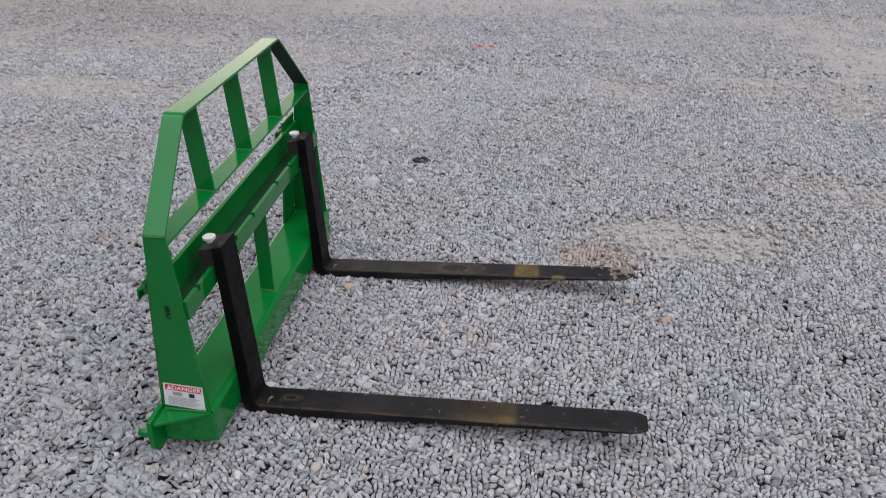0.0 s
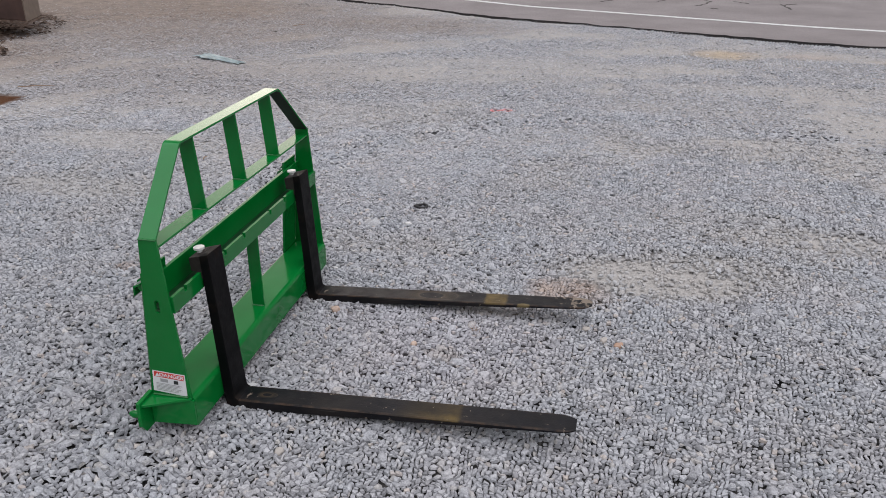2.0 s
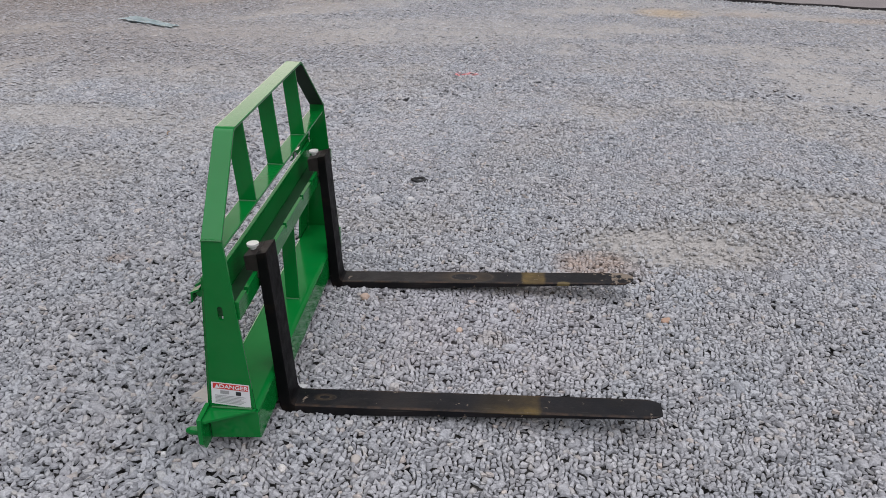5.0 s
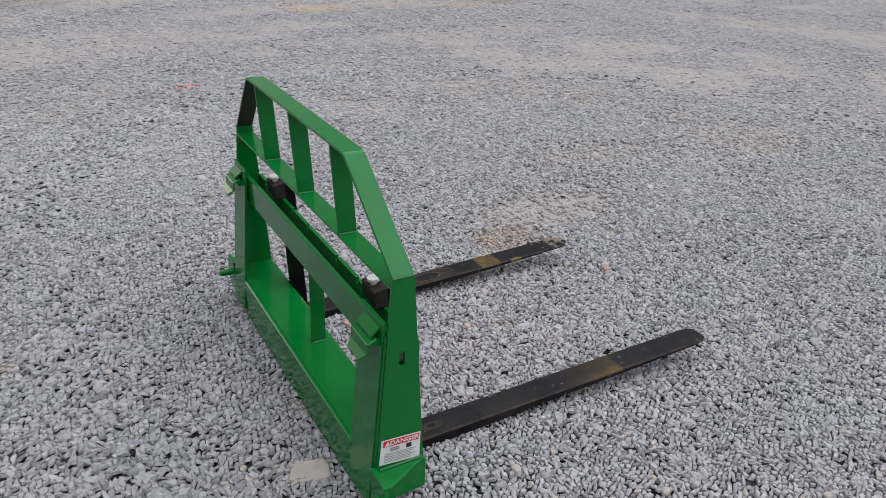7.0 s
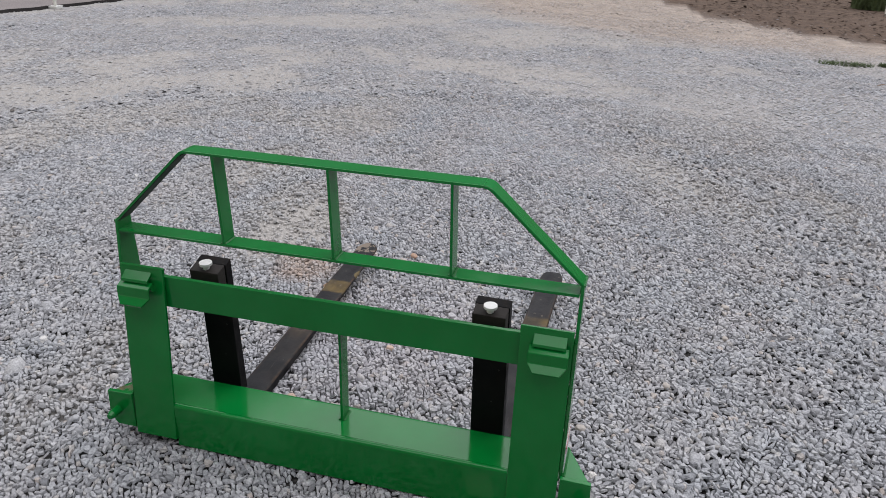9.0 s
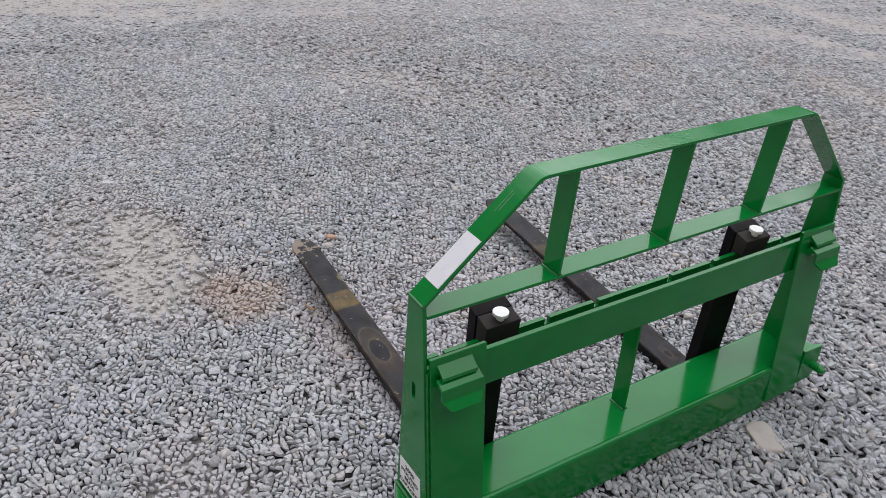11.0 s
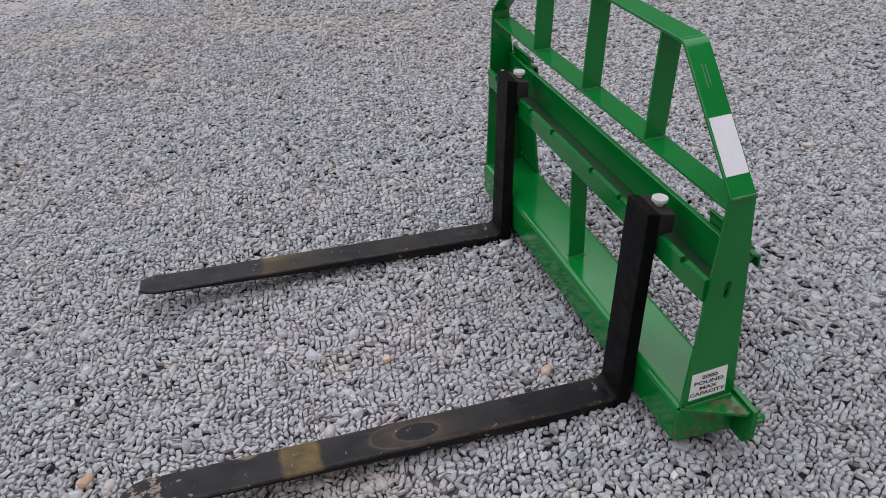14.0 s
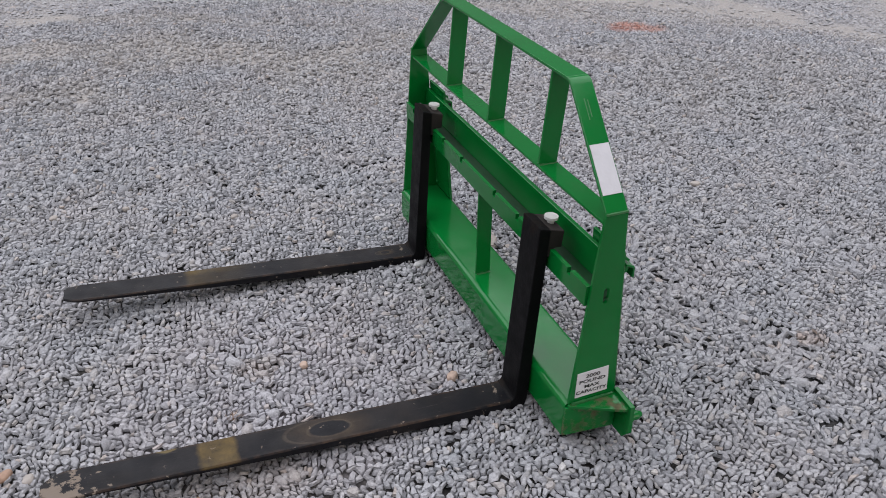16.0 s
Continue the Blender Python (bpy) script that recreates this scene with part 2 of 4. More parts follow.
def ground_mat():
    m, nt, b = mat("gravel_ground", 1.0, spec=0.05)
    co = coords(nt)
    v = node(nt, "ShaderNodeTexVoronoi", Scale=62.0)
    nt.links.new(co, v.inputs["Vector"])
    sep = nt.nodes.new("ShaderNodeSeparateColor")
    nt.links.new(v.outputs["Color"], sep.inputs["Color"])
    col = ramp(nt, sep.outputs[0], STONE)
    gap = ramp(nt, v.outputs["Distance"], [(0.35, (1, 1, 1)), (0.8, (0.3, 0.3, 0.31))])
    # near-black ground below the stones: the gaps' shade put into the colour
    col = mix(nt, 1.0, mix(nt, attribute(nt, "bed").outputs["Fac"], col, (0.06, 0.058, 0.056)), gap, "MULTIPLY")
    fines = ramp(nt, noise_tex(nt, co, 200, 5, 0.7), [(0.25, (0.55, 0.55, 0.55)), (0.75, (1.1, 1.1, 1.1))])
    dust = mix(nt, 1.0, DUST, fines, "MULTIPLY")
    soil = mix(nt, 1.0, ramp(nt, noise_tex(nt, co, 5, 7, 0.7), [(0.25, (0.55, 0.55, 0.55)), (0.75, (1.45, 1.45, 1.45))]), fines, "MULTIPLY")
    patch = noise_tex(nt, co, 3.5, 7, 0.7)
    att = attribute(nt, "dust")
    add = nt.nodes.new("ShaderNodeMath")
    add.operation = "MULTIPLY_ADD"
    nt.links.new(att.outputs["Fac"], add.inputs[0])
    add.inputs[1].default_value = 0.75
    sub = nt.nodes.new("ShaderNodeMath")
    sub.operation = "SUBTRACT"
    nt.links.new(patch, sub.inputs[0])
    sub.inputs[1].default_value = 0.40
    nt.links.new(sub.outputs[0], add.inputs[2])
    fac = ramp(nt, add.outputs[0], [(0.12, (0, 0, 0)), (0.75, (1, 1, 1))])
    col = mix(nt, fac, col, dust)
    st = attribute(nt, "stain_shading")
    sf = nt.nodes.new("ShaderNodeMath")
    sf.operation = "MULTIPLY"
    nt.links.new(st.outputs["Fac"], sf.inputs[0])
    nt.links.new(ramp(nt, noise_tex(nt, co, 9, 6, 0.7), [(0.2, (0.9, 0.9, 0.9)), (0.5, (1, 1, 1))]), sf.inputs[1])
    col = mix(nt, sf.outputs[0], col, mix(nt, 1.0, attribute(nt, "stain_shading_colour").outputs["Color"], soil, "MULTIPLY"))
    nt.links.new(col, b.inputs["Base Color"])
    inv = nt.nodes.new("ShaderNodeMath")
    inv.operation = "SUBTRACT"
    inv.inputs[0].default_value = 1.0
    nt.links.new(v.outputs["Distance"], inv.inputs[1])
    bump(nt, b, inv.outputs[0], 0.9, 0.012)
    return m


def asphalt_mat(name="worn_asphalt", lo=(0.205, 0.184, 0.181), hi=(0.275, 0.25, 0.246)):
    m, nt, b = mat(name, 1.0, spec=0.05)
    co = coords(nt)
    col = ramp(nt, noise_tex(nt, co, 1.1, 6), [(0.3, lo), (0.7, hi)])
    col = mix(nt, 0.6, col, ramp(nt, noise_tex(nt, co, 150, 3, 0.7), [(0.3, (0.45, 0.45, 0.45)), (0.7, (1.2, 1.2, 1.2))]), "MULTIPLY")
    nt.links.new(col, b.inputs["Base Color"])
    bump(nt, b, noise_tex(nt, co, 160, 3, 0.7), 0.5, 0.006)
    return m


GREEN = green_paint()
GREEN_WORN = green_paint("rubbed_green_enamel", True)
BLACK = black_steel()
BLADE_A = blade_steel("worn_blade", 0.52, 0.735, 0.19, 0.092, 0.0, 0.32, 0.65)
BLADE_B = blade_steel("chipped_blade", 0.690, 0.780, 0.012, 0.475, 1.0)
STONES = stone_mat()
GROUND = ground_mat()
ASPHALT = asphalt_mat()
CRACK = asphalt_mat("crack_dark_asphalt", (0.075, 0.068, 0.066), (0.12, 0.11, 0.105))
EDGE_SHADE = asphalt_mat("broken_edge_shade", (0.03, 0.028, 0.028), (0.05, 0.046, 0.044))
VERGE = plain("grassy_verge", (0.10, 0.13, 0.05), 0.85, 0, 0.5, 9)
ZINC = plain("zinc_pin", (0.75, 0.75, 0.73), 0.4, 0.25)
RUST = plain("rusty_steel", (0.018, 0.013, 0.011), 0.8, 0.0, 0.5, 60)
WHITE = plain("white_vinyl", (0.70, 0.70, 0.72), 0.35, 0, 0.05)
PATCH = plain("worn_white_vinyl", (0.56, 0.56, 0.59), 0.4, 0, 0.08)
# frame green made darker: the tray's shade is put into its colour
SHADED_GREEN = plain("tray_shade_green", (0.003, 0.05, 0.012), 0.5, 0, 0.4, 18)
UNDER_SHADE_GREEN = plain("under_shade_green", (0.005, 0.020, 0.009), 0.75, 0, 0.3, 20)
RED = plain("red_print", (0.55, 0.03, 0.025), 0.4, 0, 0.1)
INK = plain("black_print", (0.02, 0.02, 0.022), 0.5, 0, 0.1)
GREY_INK = plain("grey_print", (0.32, 0.32, 0.33), 0.5, 0, 0.1)
FAINT_PRINT = plain("faint_pale_print", (0.05, 0.20, 0.07), 0.5, 0, 0.5, 160)
WELD = plain("painted_weld", (0.004, 0.125, 0.02), 0.4, 0, 0.3, 120)
WHITE_LINE = plain("road_white", (0.62, 0.62, 0.6), 0.7, 0, 0.35, 9)
YELLOW_LINE = plain("road_yellow", (0.40, 0.305, 0.20), 0.7, 0, 0.35, 9)


# ---- mesh helpers ----
def box(x0, x1, y0, y1, z0, z1, bevel=0.0):
    bm = bmesh.new()
    bmesh.ops.create_cube(bm, size=1)
    for v in bm.verts:
        v.co = (x0 if v.co.x < 0 else x1, y0 if v.co.y < 0 else y1, z0 if v.co.z < 0 else z1)
    if bevel:
        bmesh.ops.bevel(bm, geom=bm.edges[:], offset=bevel, segments=2, affect="EDGES", profile=0.6)
    return bm


def slab(points, axis, a, b, bevel=0.0):
    """A plate with the outline points in the two other axes, from a to b along axis."""
    bm = bmesh.new()

    def at(p, v):
        q = list(p)
        q.insert(axis, v)
        return bm.verts.new(q)
    lo, hi = [at(p, a) for p in points], [at(p, b) for p in points]
    bm.faces.new(lo)
    bm.faces.new(hi)
    for i in range(len(points)):
        j = (i + 1) % len(points)
        bm.faces.new((lo[i], lo[j], hi[j], hi[i]))
    bmesh.ops.recalc_face_normals(bm, faces=bm.faces[:])
    if bevel:
        bmesh.ops.bevel(bm, geom=bm.edges[:], offset=bevel, segments=2, affect="EDGES", profile=0.6)
    return bm


def rod(p, q, r, seg=16, r2=None):
    bm = bmesh.new()
    d = Vector(q) - Vector(p)
    bmesh.ops.create_cone(bm, cap_ends=True, segments=seg, radius1=r, radius2=r if r2 is None else r2, depth=d.length)
    bmesh.ops.transform(bm, matrix=Matrix.Translation((Vector(p) + Vector(q)) / 2) @ d.to_track_quat("Z", "Y").to_matrix().to_4x4(), verts=bm.verts[:])
    return bm


def hexa(corners, bevel=0.0):
    """A solid from eight corners: four below, four above."""
    bm = bmesh.new()
    v = [bm.verts.new(c) for c in corners]
    for f in ((3, 2, 1, 0), (4, 5, 6, 7), (0, 1, 5, 4), (1, 2, 6, 5), (2, 3, 7, 6), (3, 0, 4, 7)):
        bm.faces.new([v[i] for i in f])
    bmesh.ops.recalc_face_normals(bm, faces=bm.faces[:])
    if bevel:
        bmesh.ops.bevel(bm, geom=bm.edges[:], offset=bevel, segments=2, affect="EDGES", profile=0.6)
    return bm


def join(*bms):
    me = bpy.data.meshes.new("tmp")
    out = bmesh.new()
    for bm in bms:
        bm.to_mesh(me)
        bm.free()
        out.from_mesh(me)
        me.clear_geometry()
    bpy.data.meshes.remove(me)
    return out


def part(name, bm, material, parent, label="", smooth=False):
    me = bpy.data.meshes.new(name)
    bm.to_mesh(me)
    bm.free()
    me.materials.append(material)
    if smooth:
        for p in me.polygons:
            p.use_smooth = True
    ob = new(name, me)
    ob.parent = parent
    if label:
        tagged(ob, label)
    return ob


def weld(p, q, r=0.004, seed=1):
    """A lumpy bead from p to q."""
    rnd = random.Random(seed)
    p, q = Vector(p), Vector(q)
    n = max(3, int((q - p).length / 0.006))
    d = (q - p).normalized()
    a = d.orthogonal().normalized()
    c = d.cross(a)
    bm = bmesh.new()
    rings = []
    for i in range(n + 1):
        o = p.lerp(q, i / n)
        k = r * rnd.uniform(0.75, 1.2)
        rings.append([bm.verts.new(o + (a * math.cos(s) + c * math.sin(s)) * k) for s in (j * math.tau / 6 for j in range(6))])
    for r0, r1 in zip(rings, rings[1:]):
        for j in range(6):
            bm.faces.new((r0[j], r0[(j + 1) % 6], r1[(j + 1) % 6], r1[j]))
    bm.faces.new(rings[0])
    bm.faces.new(rings[-1])
    bmesh.ops.recalc_face_normals(bm, faces=bm.faces[:])
    return bm


def writing(text, size, material, parent, m, stretch=1.0):
    cu = bpy.data.curves.new("lettering", "FONT")
    cu.body, cu.size, cu.align_x, cu.align_y, cu.extrude = text, size, "CENTER", "CENTER", 0.0002
    cu.offset = size * 0.02
    tmp = new("tmp_text", cu)
    me = bpy.data.meshes.new_from_object(tmp.evaluated_get(bpy.context.evaluated_depsgraph_get()))
    bpy.data.objects.remove(tmp)
    bpy.data.curves.remove(cu)
    me.materials.append(material)
    ob = new("lettering", me)
    ob.parent = parent
    ob.matrix_basis = m @ Matrix.Diagonal((stretch, 1, 1, 1))
    return ob


# ---- ground ----
DUSTY = [(1.75, 0.95, 0.4, 0.22, 0.6), (-1.9, 2.3, 0.8, 0.26, 0.72), (-1.65, 1.4, 0.6, 0.2, 0.72), (2.3, 3.1, 0.5, 0.15, 0.65), (2.25, 1.4, 0.5, 0.2, 0.6),
         (1.5, 0.82, 0.45, 0.22, 0.85), (0.2, 0.95, 0.5, 0.14, 0.35), (-1.0, 3.4, 1.6, 0.4, 0.45),
         (3.0, 3.0, 1.3, 0.22, 0.4), (3.6, 1.2, 0.9, 0.3, 0.4), (-1.0, 5.0, 2.4, 0.5, 0.4), (0.3, 5.6, 2.0, 0.4, 0.4), 
         (3.4, 4.9, 1.6, 0.35, 0.45), (1.2, 5.3, 0.7, 0.2, 0.5), (-2.2, -1.4, 0.9, 0.5, 0.3), (4.4, -1.2, 1.3, 0.6, 0.35)]
# x, y, half length, half width, strength, sharpness, colour
MUD, RUSTY, PINK, ORANGE, LITTER, SAND = (0.10, 0.048, 0.027), (0.38, 0.29, 0.235), (0.72, 0.25, 0.25), (0.5, 0.2, 0.13), (0.085, 0.056, 0.042), (0.42, 0.35, 0.295)
# first colour: pinkish ground between the forks, brightened against the frame's shade
LIT_LILAC, REAR_SHADE = (0.50, 0.445, 0.475), (0.30, 0.308, 0.325)
# second colour above: light fall-off behind the frame, put into the gravel's colour
EARTH, TAN, OCHRE_SAND = (0.25, 0.200, 0.166), (0.36, 0.30, 0.245), (0.50, 0.39, 0.26)
SOIL = (0.135, 0.095, 0.072)
STAINS_AND_SHADING = [(-3.90, 3.16, 0.42, 0.27, 1.0, 4.0, MUD), (1.15, 0.60, 0.18, 0.16, 0.8, 1.0, RUSTY), (0.85, 0.42, 0.18, 0.1, 0.3, 1.0, RUSTY),
          (0.42, 3.665, 0.06, 0.04, 1.0, 2.0, PINK), (0.51, 3.68, 0.08, 0.035, 0.9, 1.6, PINK), (-2.12, -2.50, 0.16, 0.12, 0.7, 1.0, ORANGE), (-2.24, -2.40, 0.12, 0.08, 0.55, 1.0, ORANGE),
          (12.9, -2.6, 5.4, 5.4, 0.8, 3.0, SAND), (13.6, -6.2, 6.2, 6.2, 0.95, 3.0, SOIL), (9.3, -3.0, 0.16, 1.1, 0.8, 1.0, SAND), (10.6, -3.0, 0.22, 1.3, 0.7, 1.0, SAND), (9.8, -4.2, 0.2, 0.8, 0.7, 1.0, SAND),
          (-7.35, 6.0, 1.75, 2.3, 1.0, 1.5, LITTER), (-8.2, 7.4, 2.0, 1.3, 1.0, 2.0, LITTER), (-5.7, 4.5, 0.95, 1.1, 0.85, 1.0, LITTER),
          (-6.4, 9.2, 4.8, 3.0, 0.9, 1.0, EARTH), (-5.0, 7.2, 4.2, 2.2, 0.75, 0.8, EARTH), (-2.2, 8.3, 2.6, 1.2, 0.65, 0.9, EARTH), (-5.8, 5.0, 2.4, 2.0, 0.85, 0.8, EARTH), (-3.6, 4.6, 3.0, 1.6, 0.42, 0.7, EARTH),
          (-5.4, 6.7, 0.5, 0.3, 0.7, 1.0, TAN), (-4.1, 7.5, 0.6, 0.3, 0.65, 1.0, TAN), (-5.0, 8.5, 0.8, 0.4, 0.75, 1.0, TAN), (-1.5, 6.8, 0.5, 0.2, 0.55, 1.0, TAN),
          (2.58, 6.75, 0.46, 0.34, 0.75, 0.8, OCHRE_SAND), (3.4, 6.75, 0.45, 0.2, 0.7, 0.8, SAND), (4.6, 6.5, 0.7, 0.16, 0.6, 1.0, SAND), (0.72, 0.02, 0.1, 0.06, 0.4, 1.0, RUSTY), (0.65, 0.1, 0.55, 0.40, 0.25, 0.8, LIT_LILAC),
          (-0.80, 0.47, 0.06, 0.04, 0.6, 1.0, RUSTY), (-2.0, 0.4, 1.7, 2.5, 0.42, 0.6, REAR_SHADE)]


LATTICE = np.random.default_rng(77).uniform(0, 1, (256, 256))


def value_noise(u, v):
    i, j = np.floor(u).astype(int), np.floor(v).astype(int)
    a, b = u - i, v - j
    a, b = a * a * (3 - 2 * a), b * b * (3 - 2 * b)
    g = lambda p, q: LATTICE[p % 256, q % 256]
    return (g(i, j) * (1 - a) + g(i + 1, j) * a) * (1 - b) + (g(i, j + 1) * (1 - a) + g(i + 1, j + 1) * a) * b


def ragged(x, y, size):
    """An uneven outline for a patch of that half length."""
    return (0.55 * (value_noise(x * 2.4 + 13, y * 2.4 + 29) - 0.5) + 0.45 * (value_noise(x * 9 + 5, y * 9 + 77) - 0.5)) * min(1.0, 0.7 / size)


def bare(x, y):
    """Where earth, mud or blown sand lies over the stones."""
    out = np.zeros_like(x)
    for cx, cy, rx, ry, s, k, c in STAINS_AND_SHADING:
        if c in (MUD, OCHRE_SAND, EARTH, LITTER, SOIL, PINK):
            d = ((x - cx) / rx) ** 2 + ((y - cy) / ry) ** 2 + ragged(x, y, rx)
            out = np.maximum(out, np.clip((1.1 - d) * k + 0.1, 0, 1) * (0.25 if c == EARTH else 0.4 if c == PINK else 0.97))
    return out


def stains_and_shading(x, y):
    best, col = np.zeros_like(x), np.zeros((len(x), 4), dtype=np.float32)
    col[:, 3] = 1
    for cx, cy, rx, ry, s, k, c in STAINS_AND_SHADING:
        d = ((x - cx) / rx) ** 2 + ((y - cy) / ry) ** 2 + ragged(x, y, rx)
        f = s * np.clip((1.1 - d) * k + 0.1, 0, 1)
        won = f > best
        best[won] = f[won]
        col[won, :3] = c
    return best, col


def put_stains_and_shading(me, x, y, jitter=1.0, repeat=1):
    f, c = stains_and_shading(x, y)
    put_attribute(me, "stain_shading", np.repeat(np.clip(f * jitter, 0, 1.0), repeat))
    a = me.attributes.new("stain_shading_colour", "FLOAT_COLOR", "POINT")
    a.data.foreach_set("color", np.repeat(c, repeat, axis=0).ravel())


def field(x, y, spots):
    out = np.zeros_like(x)
    for cx, cy, rx, ry, s in spots:
        d = ((x - cx) / rx) ** 2 + ((y - cy) / ry) ** 2
        out = np.maximum(out, s * np.clip(1.35 - d, 0, 1))
    return out


def worn(x, y):
    """How far turning wheels have ground the stones to dust: the listed patches, arcs and small spots."""
    r, a = np.hypot(x - 1.9, y - 1.35), np.arctan2(y - 1.35, x - 1.9)
    n = 0.45 * value_noise(r * 2.6 + 40, a * np.maximum(r, 1) * 0.7 + 90) + 0.33 * value_noise(x * 1.6 + 7, y * 1.6 + 3) + 0.22 * value_noise(x * 6 + 11, y * 6 + 5)
    n = np.clip((n - 0.47) * 2.8, 0, 0.58) * np.clip((zone(x, y, 1.6, 1.5) - 0.9) / 0.8, 0, 1)
    return np.maximum(field(x, y, DUSTY), n) * (1 - 0.75 * coarse(x, y))


def zone(x, y, rx, ry):
    return np.hypot((x - 0.35) / rx, (y + 0.03) / ry)


def put_attribute(me, name, values):
    a = me.attributes.new(name, "FLOAT", "POINT")
    a.data.foreach_set("value", np.asarray(values, dtype=np.float32))


def mesh_from_arrays(name, verts, faces):
    me = bpy.data.meshes.new(name)
    k = faces.shape[1]
    me.vertices.add(len(verts))
    me.vertices.foreach_set("co", verts.astype(np.float32).ravel())
    me.loops.add(faces.size)
    me.loops.foreach_set("vertex_index", faces.astype(np.int32).ravel())
    me.polygons.add(len(faces))
    me.polygons.foreach_set("loop_start", np.arange(0, faces.size, k, dtype=np.int32))
    me.update(calc_edges=True)
    return me


ARC = (1.74, 0.98, 2.50)
RUTS = [(*ARC, 0.16), (ARC[0], ARC[1], ARC[2] + 0.37, 0.14), (2.2, 6.0, 3.4, 0.16), (-1.5, 0.4, 3.3, 0.15)]


def undulation(x, y):
    """The yard's gentle swells and the shallow ruts that turning tyres left."""
    z = 0.012 * np.sin(1.3 * x + 0.7 * y) * np.sin(0.9 * y - 0.5 * x + 1.0) * np.clip((np.hypot(x - 0.4, y) - 0.9) / 1.5, 0, 1)
    for cx, cy, r, w in RUTS:
        d = (np.hypot(x - cx, y - cy) - r) / w
        z = z + (0.004 * np.exp(-((d - 1.3) ** 2)) - 0.005 * np.exp(-d * d)) * np.clip((np.hypot(x - 0.4, y) - 1.5), 0, 1)
    return z


def build_ground():
    s = np.linspace(-1, 1, 261)
    g = 10 * s + 600 * s ** 15
    x, y = np.meshgrid(g, g, indexing="ij")
    deep = np.clip((1.05 - np.hypot((x - 0.35) / 4.2, (y + 0.03) / 4.0)) / 0.3, 0, 1)
    z = undulation(x, y) * (np.hypot(x, y) < 30) - 0.010 - 0.009 * deep * (1 - worn(x, y)) * (1 - fines(x, y)) + 0.002 * fines(x, y)
    verts = np.stack([x.ravel(), y.ravel(), z.ravel()], 1)
    n = len(g)
    i = np.arange(n * n).reshape(n, n)
    faces = np.stack([i[:-1, :-1].ravel(), i[1:, :-1].ravel(), i[1:, 1:].ravel(), i[:-1, 1:].ravel()], 1)
    me = mesh_from_arrays("ground", verts, faces)
    vx, vy = verts[:, 0], verts[:, 1]
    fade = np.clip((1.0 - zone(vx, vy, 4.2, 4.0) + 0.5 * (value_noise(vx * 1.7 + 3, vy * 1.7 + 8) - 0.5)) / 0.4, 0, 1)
    # how strongly the ground is darkened as shade between stones
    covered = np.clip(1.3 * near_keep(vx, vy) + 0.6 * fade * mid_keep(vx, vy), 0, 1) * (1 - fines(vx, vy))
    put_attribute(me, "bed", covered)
    put_attribute(me, "dust", np.clip(np.maximum(1.6 * worn(vx, vy), 0.55 * fines(vx, vy)), 0.1, 1))
    put_stains_and_shading(me, verts[:, 0], verts[:, 1])
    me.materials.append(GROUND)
    return tagged(new("ground", me), "grey gravel yard with sandy worn patches", "gravel yard", kind="structure")



def coarse(x, y):
    """Where turning tyres have thrown up a ridge of bigger, cleaner stones."""
    r = np.hypot(x - ARC[0], y - ARC[1]) - ARC[2]
    n = 0.6 * value_noise(x * 2.3 + 19, y * 2.3 + 71) + 0.4 * value_noise(x * 8 + 3, y * 8 + 7)
    return np.clip(1.2 * np.exp(-((r - 0.03) / 0.2) ** 2) * np.clip(2.6 * n - 0.7, 0, 1), 0, 1)


def corner_shift(ix, iy, k):
    """A repeatable random number from -0.5 to 0.5 for each corner of the lattice."""
    q = np.sin(ix * 12.9898 + iy * 78.233 + k * 37.719) * 43758.5453
    return q - np.floor(q) - 0.5


def fines(x, y):
    """How far dust and crushed fines fill the gaps between the stones: little round the frame, much further out on the driven side."""
    n = 0.6 * value_noise(x * 1.4 + 61, y * 1.4 + 23) + 0.4 * value_noise(x * 4.1 + 9, y * 4.1 + 47)
    f = np.maximum.reduce([(y - 0.9) / 1.3, (x - 1.8) / 1.3, (np.hypot(x, y) - 3.4) / 1.5])
    return np.clip(f + 1.1 * (n - 0.55), 0, 1) * np.clip(0.25 + 2.2 * (n - 0.35), 0.2, 0.9) * (1 - 0.85 * coarse(x, y))


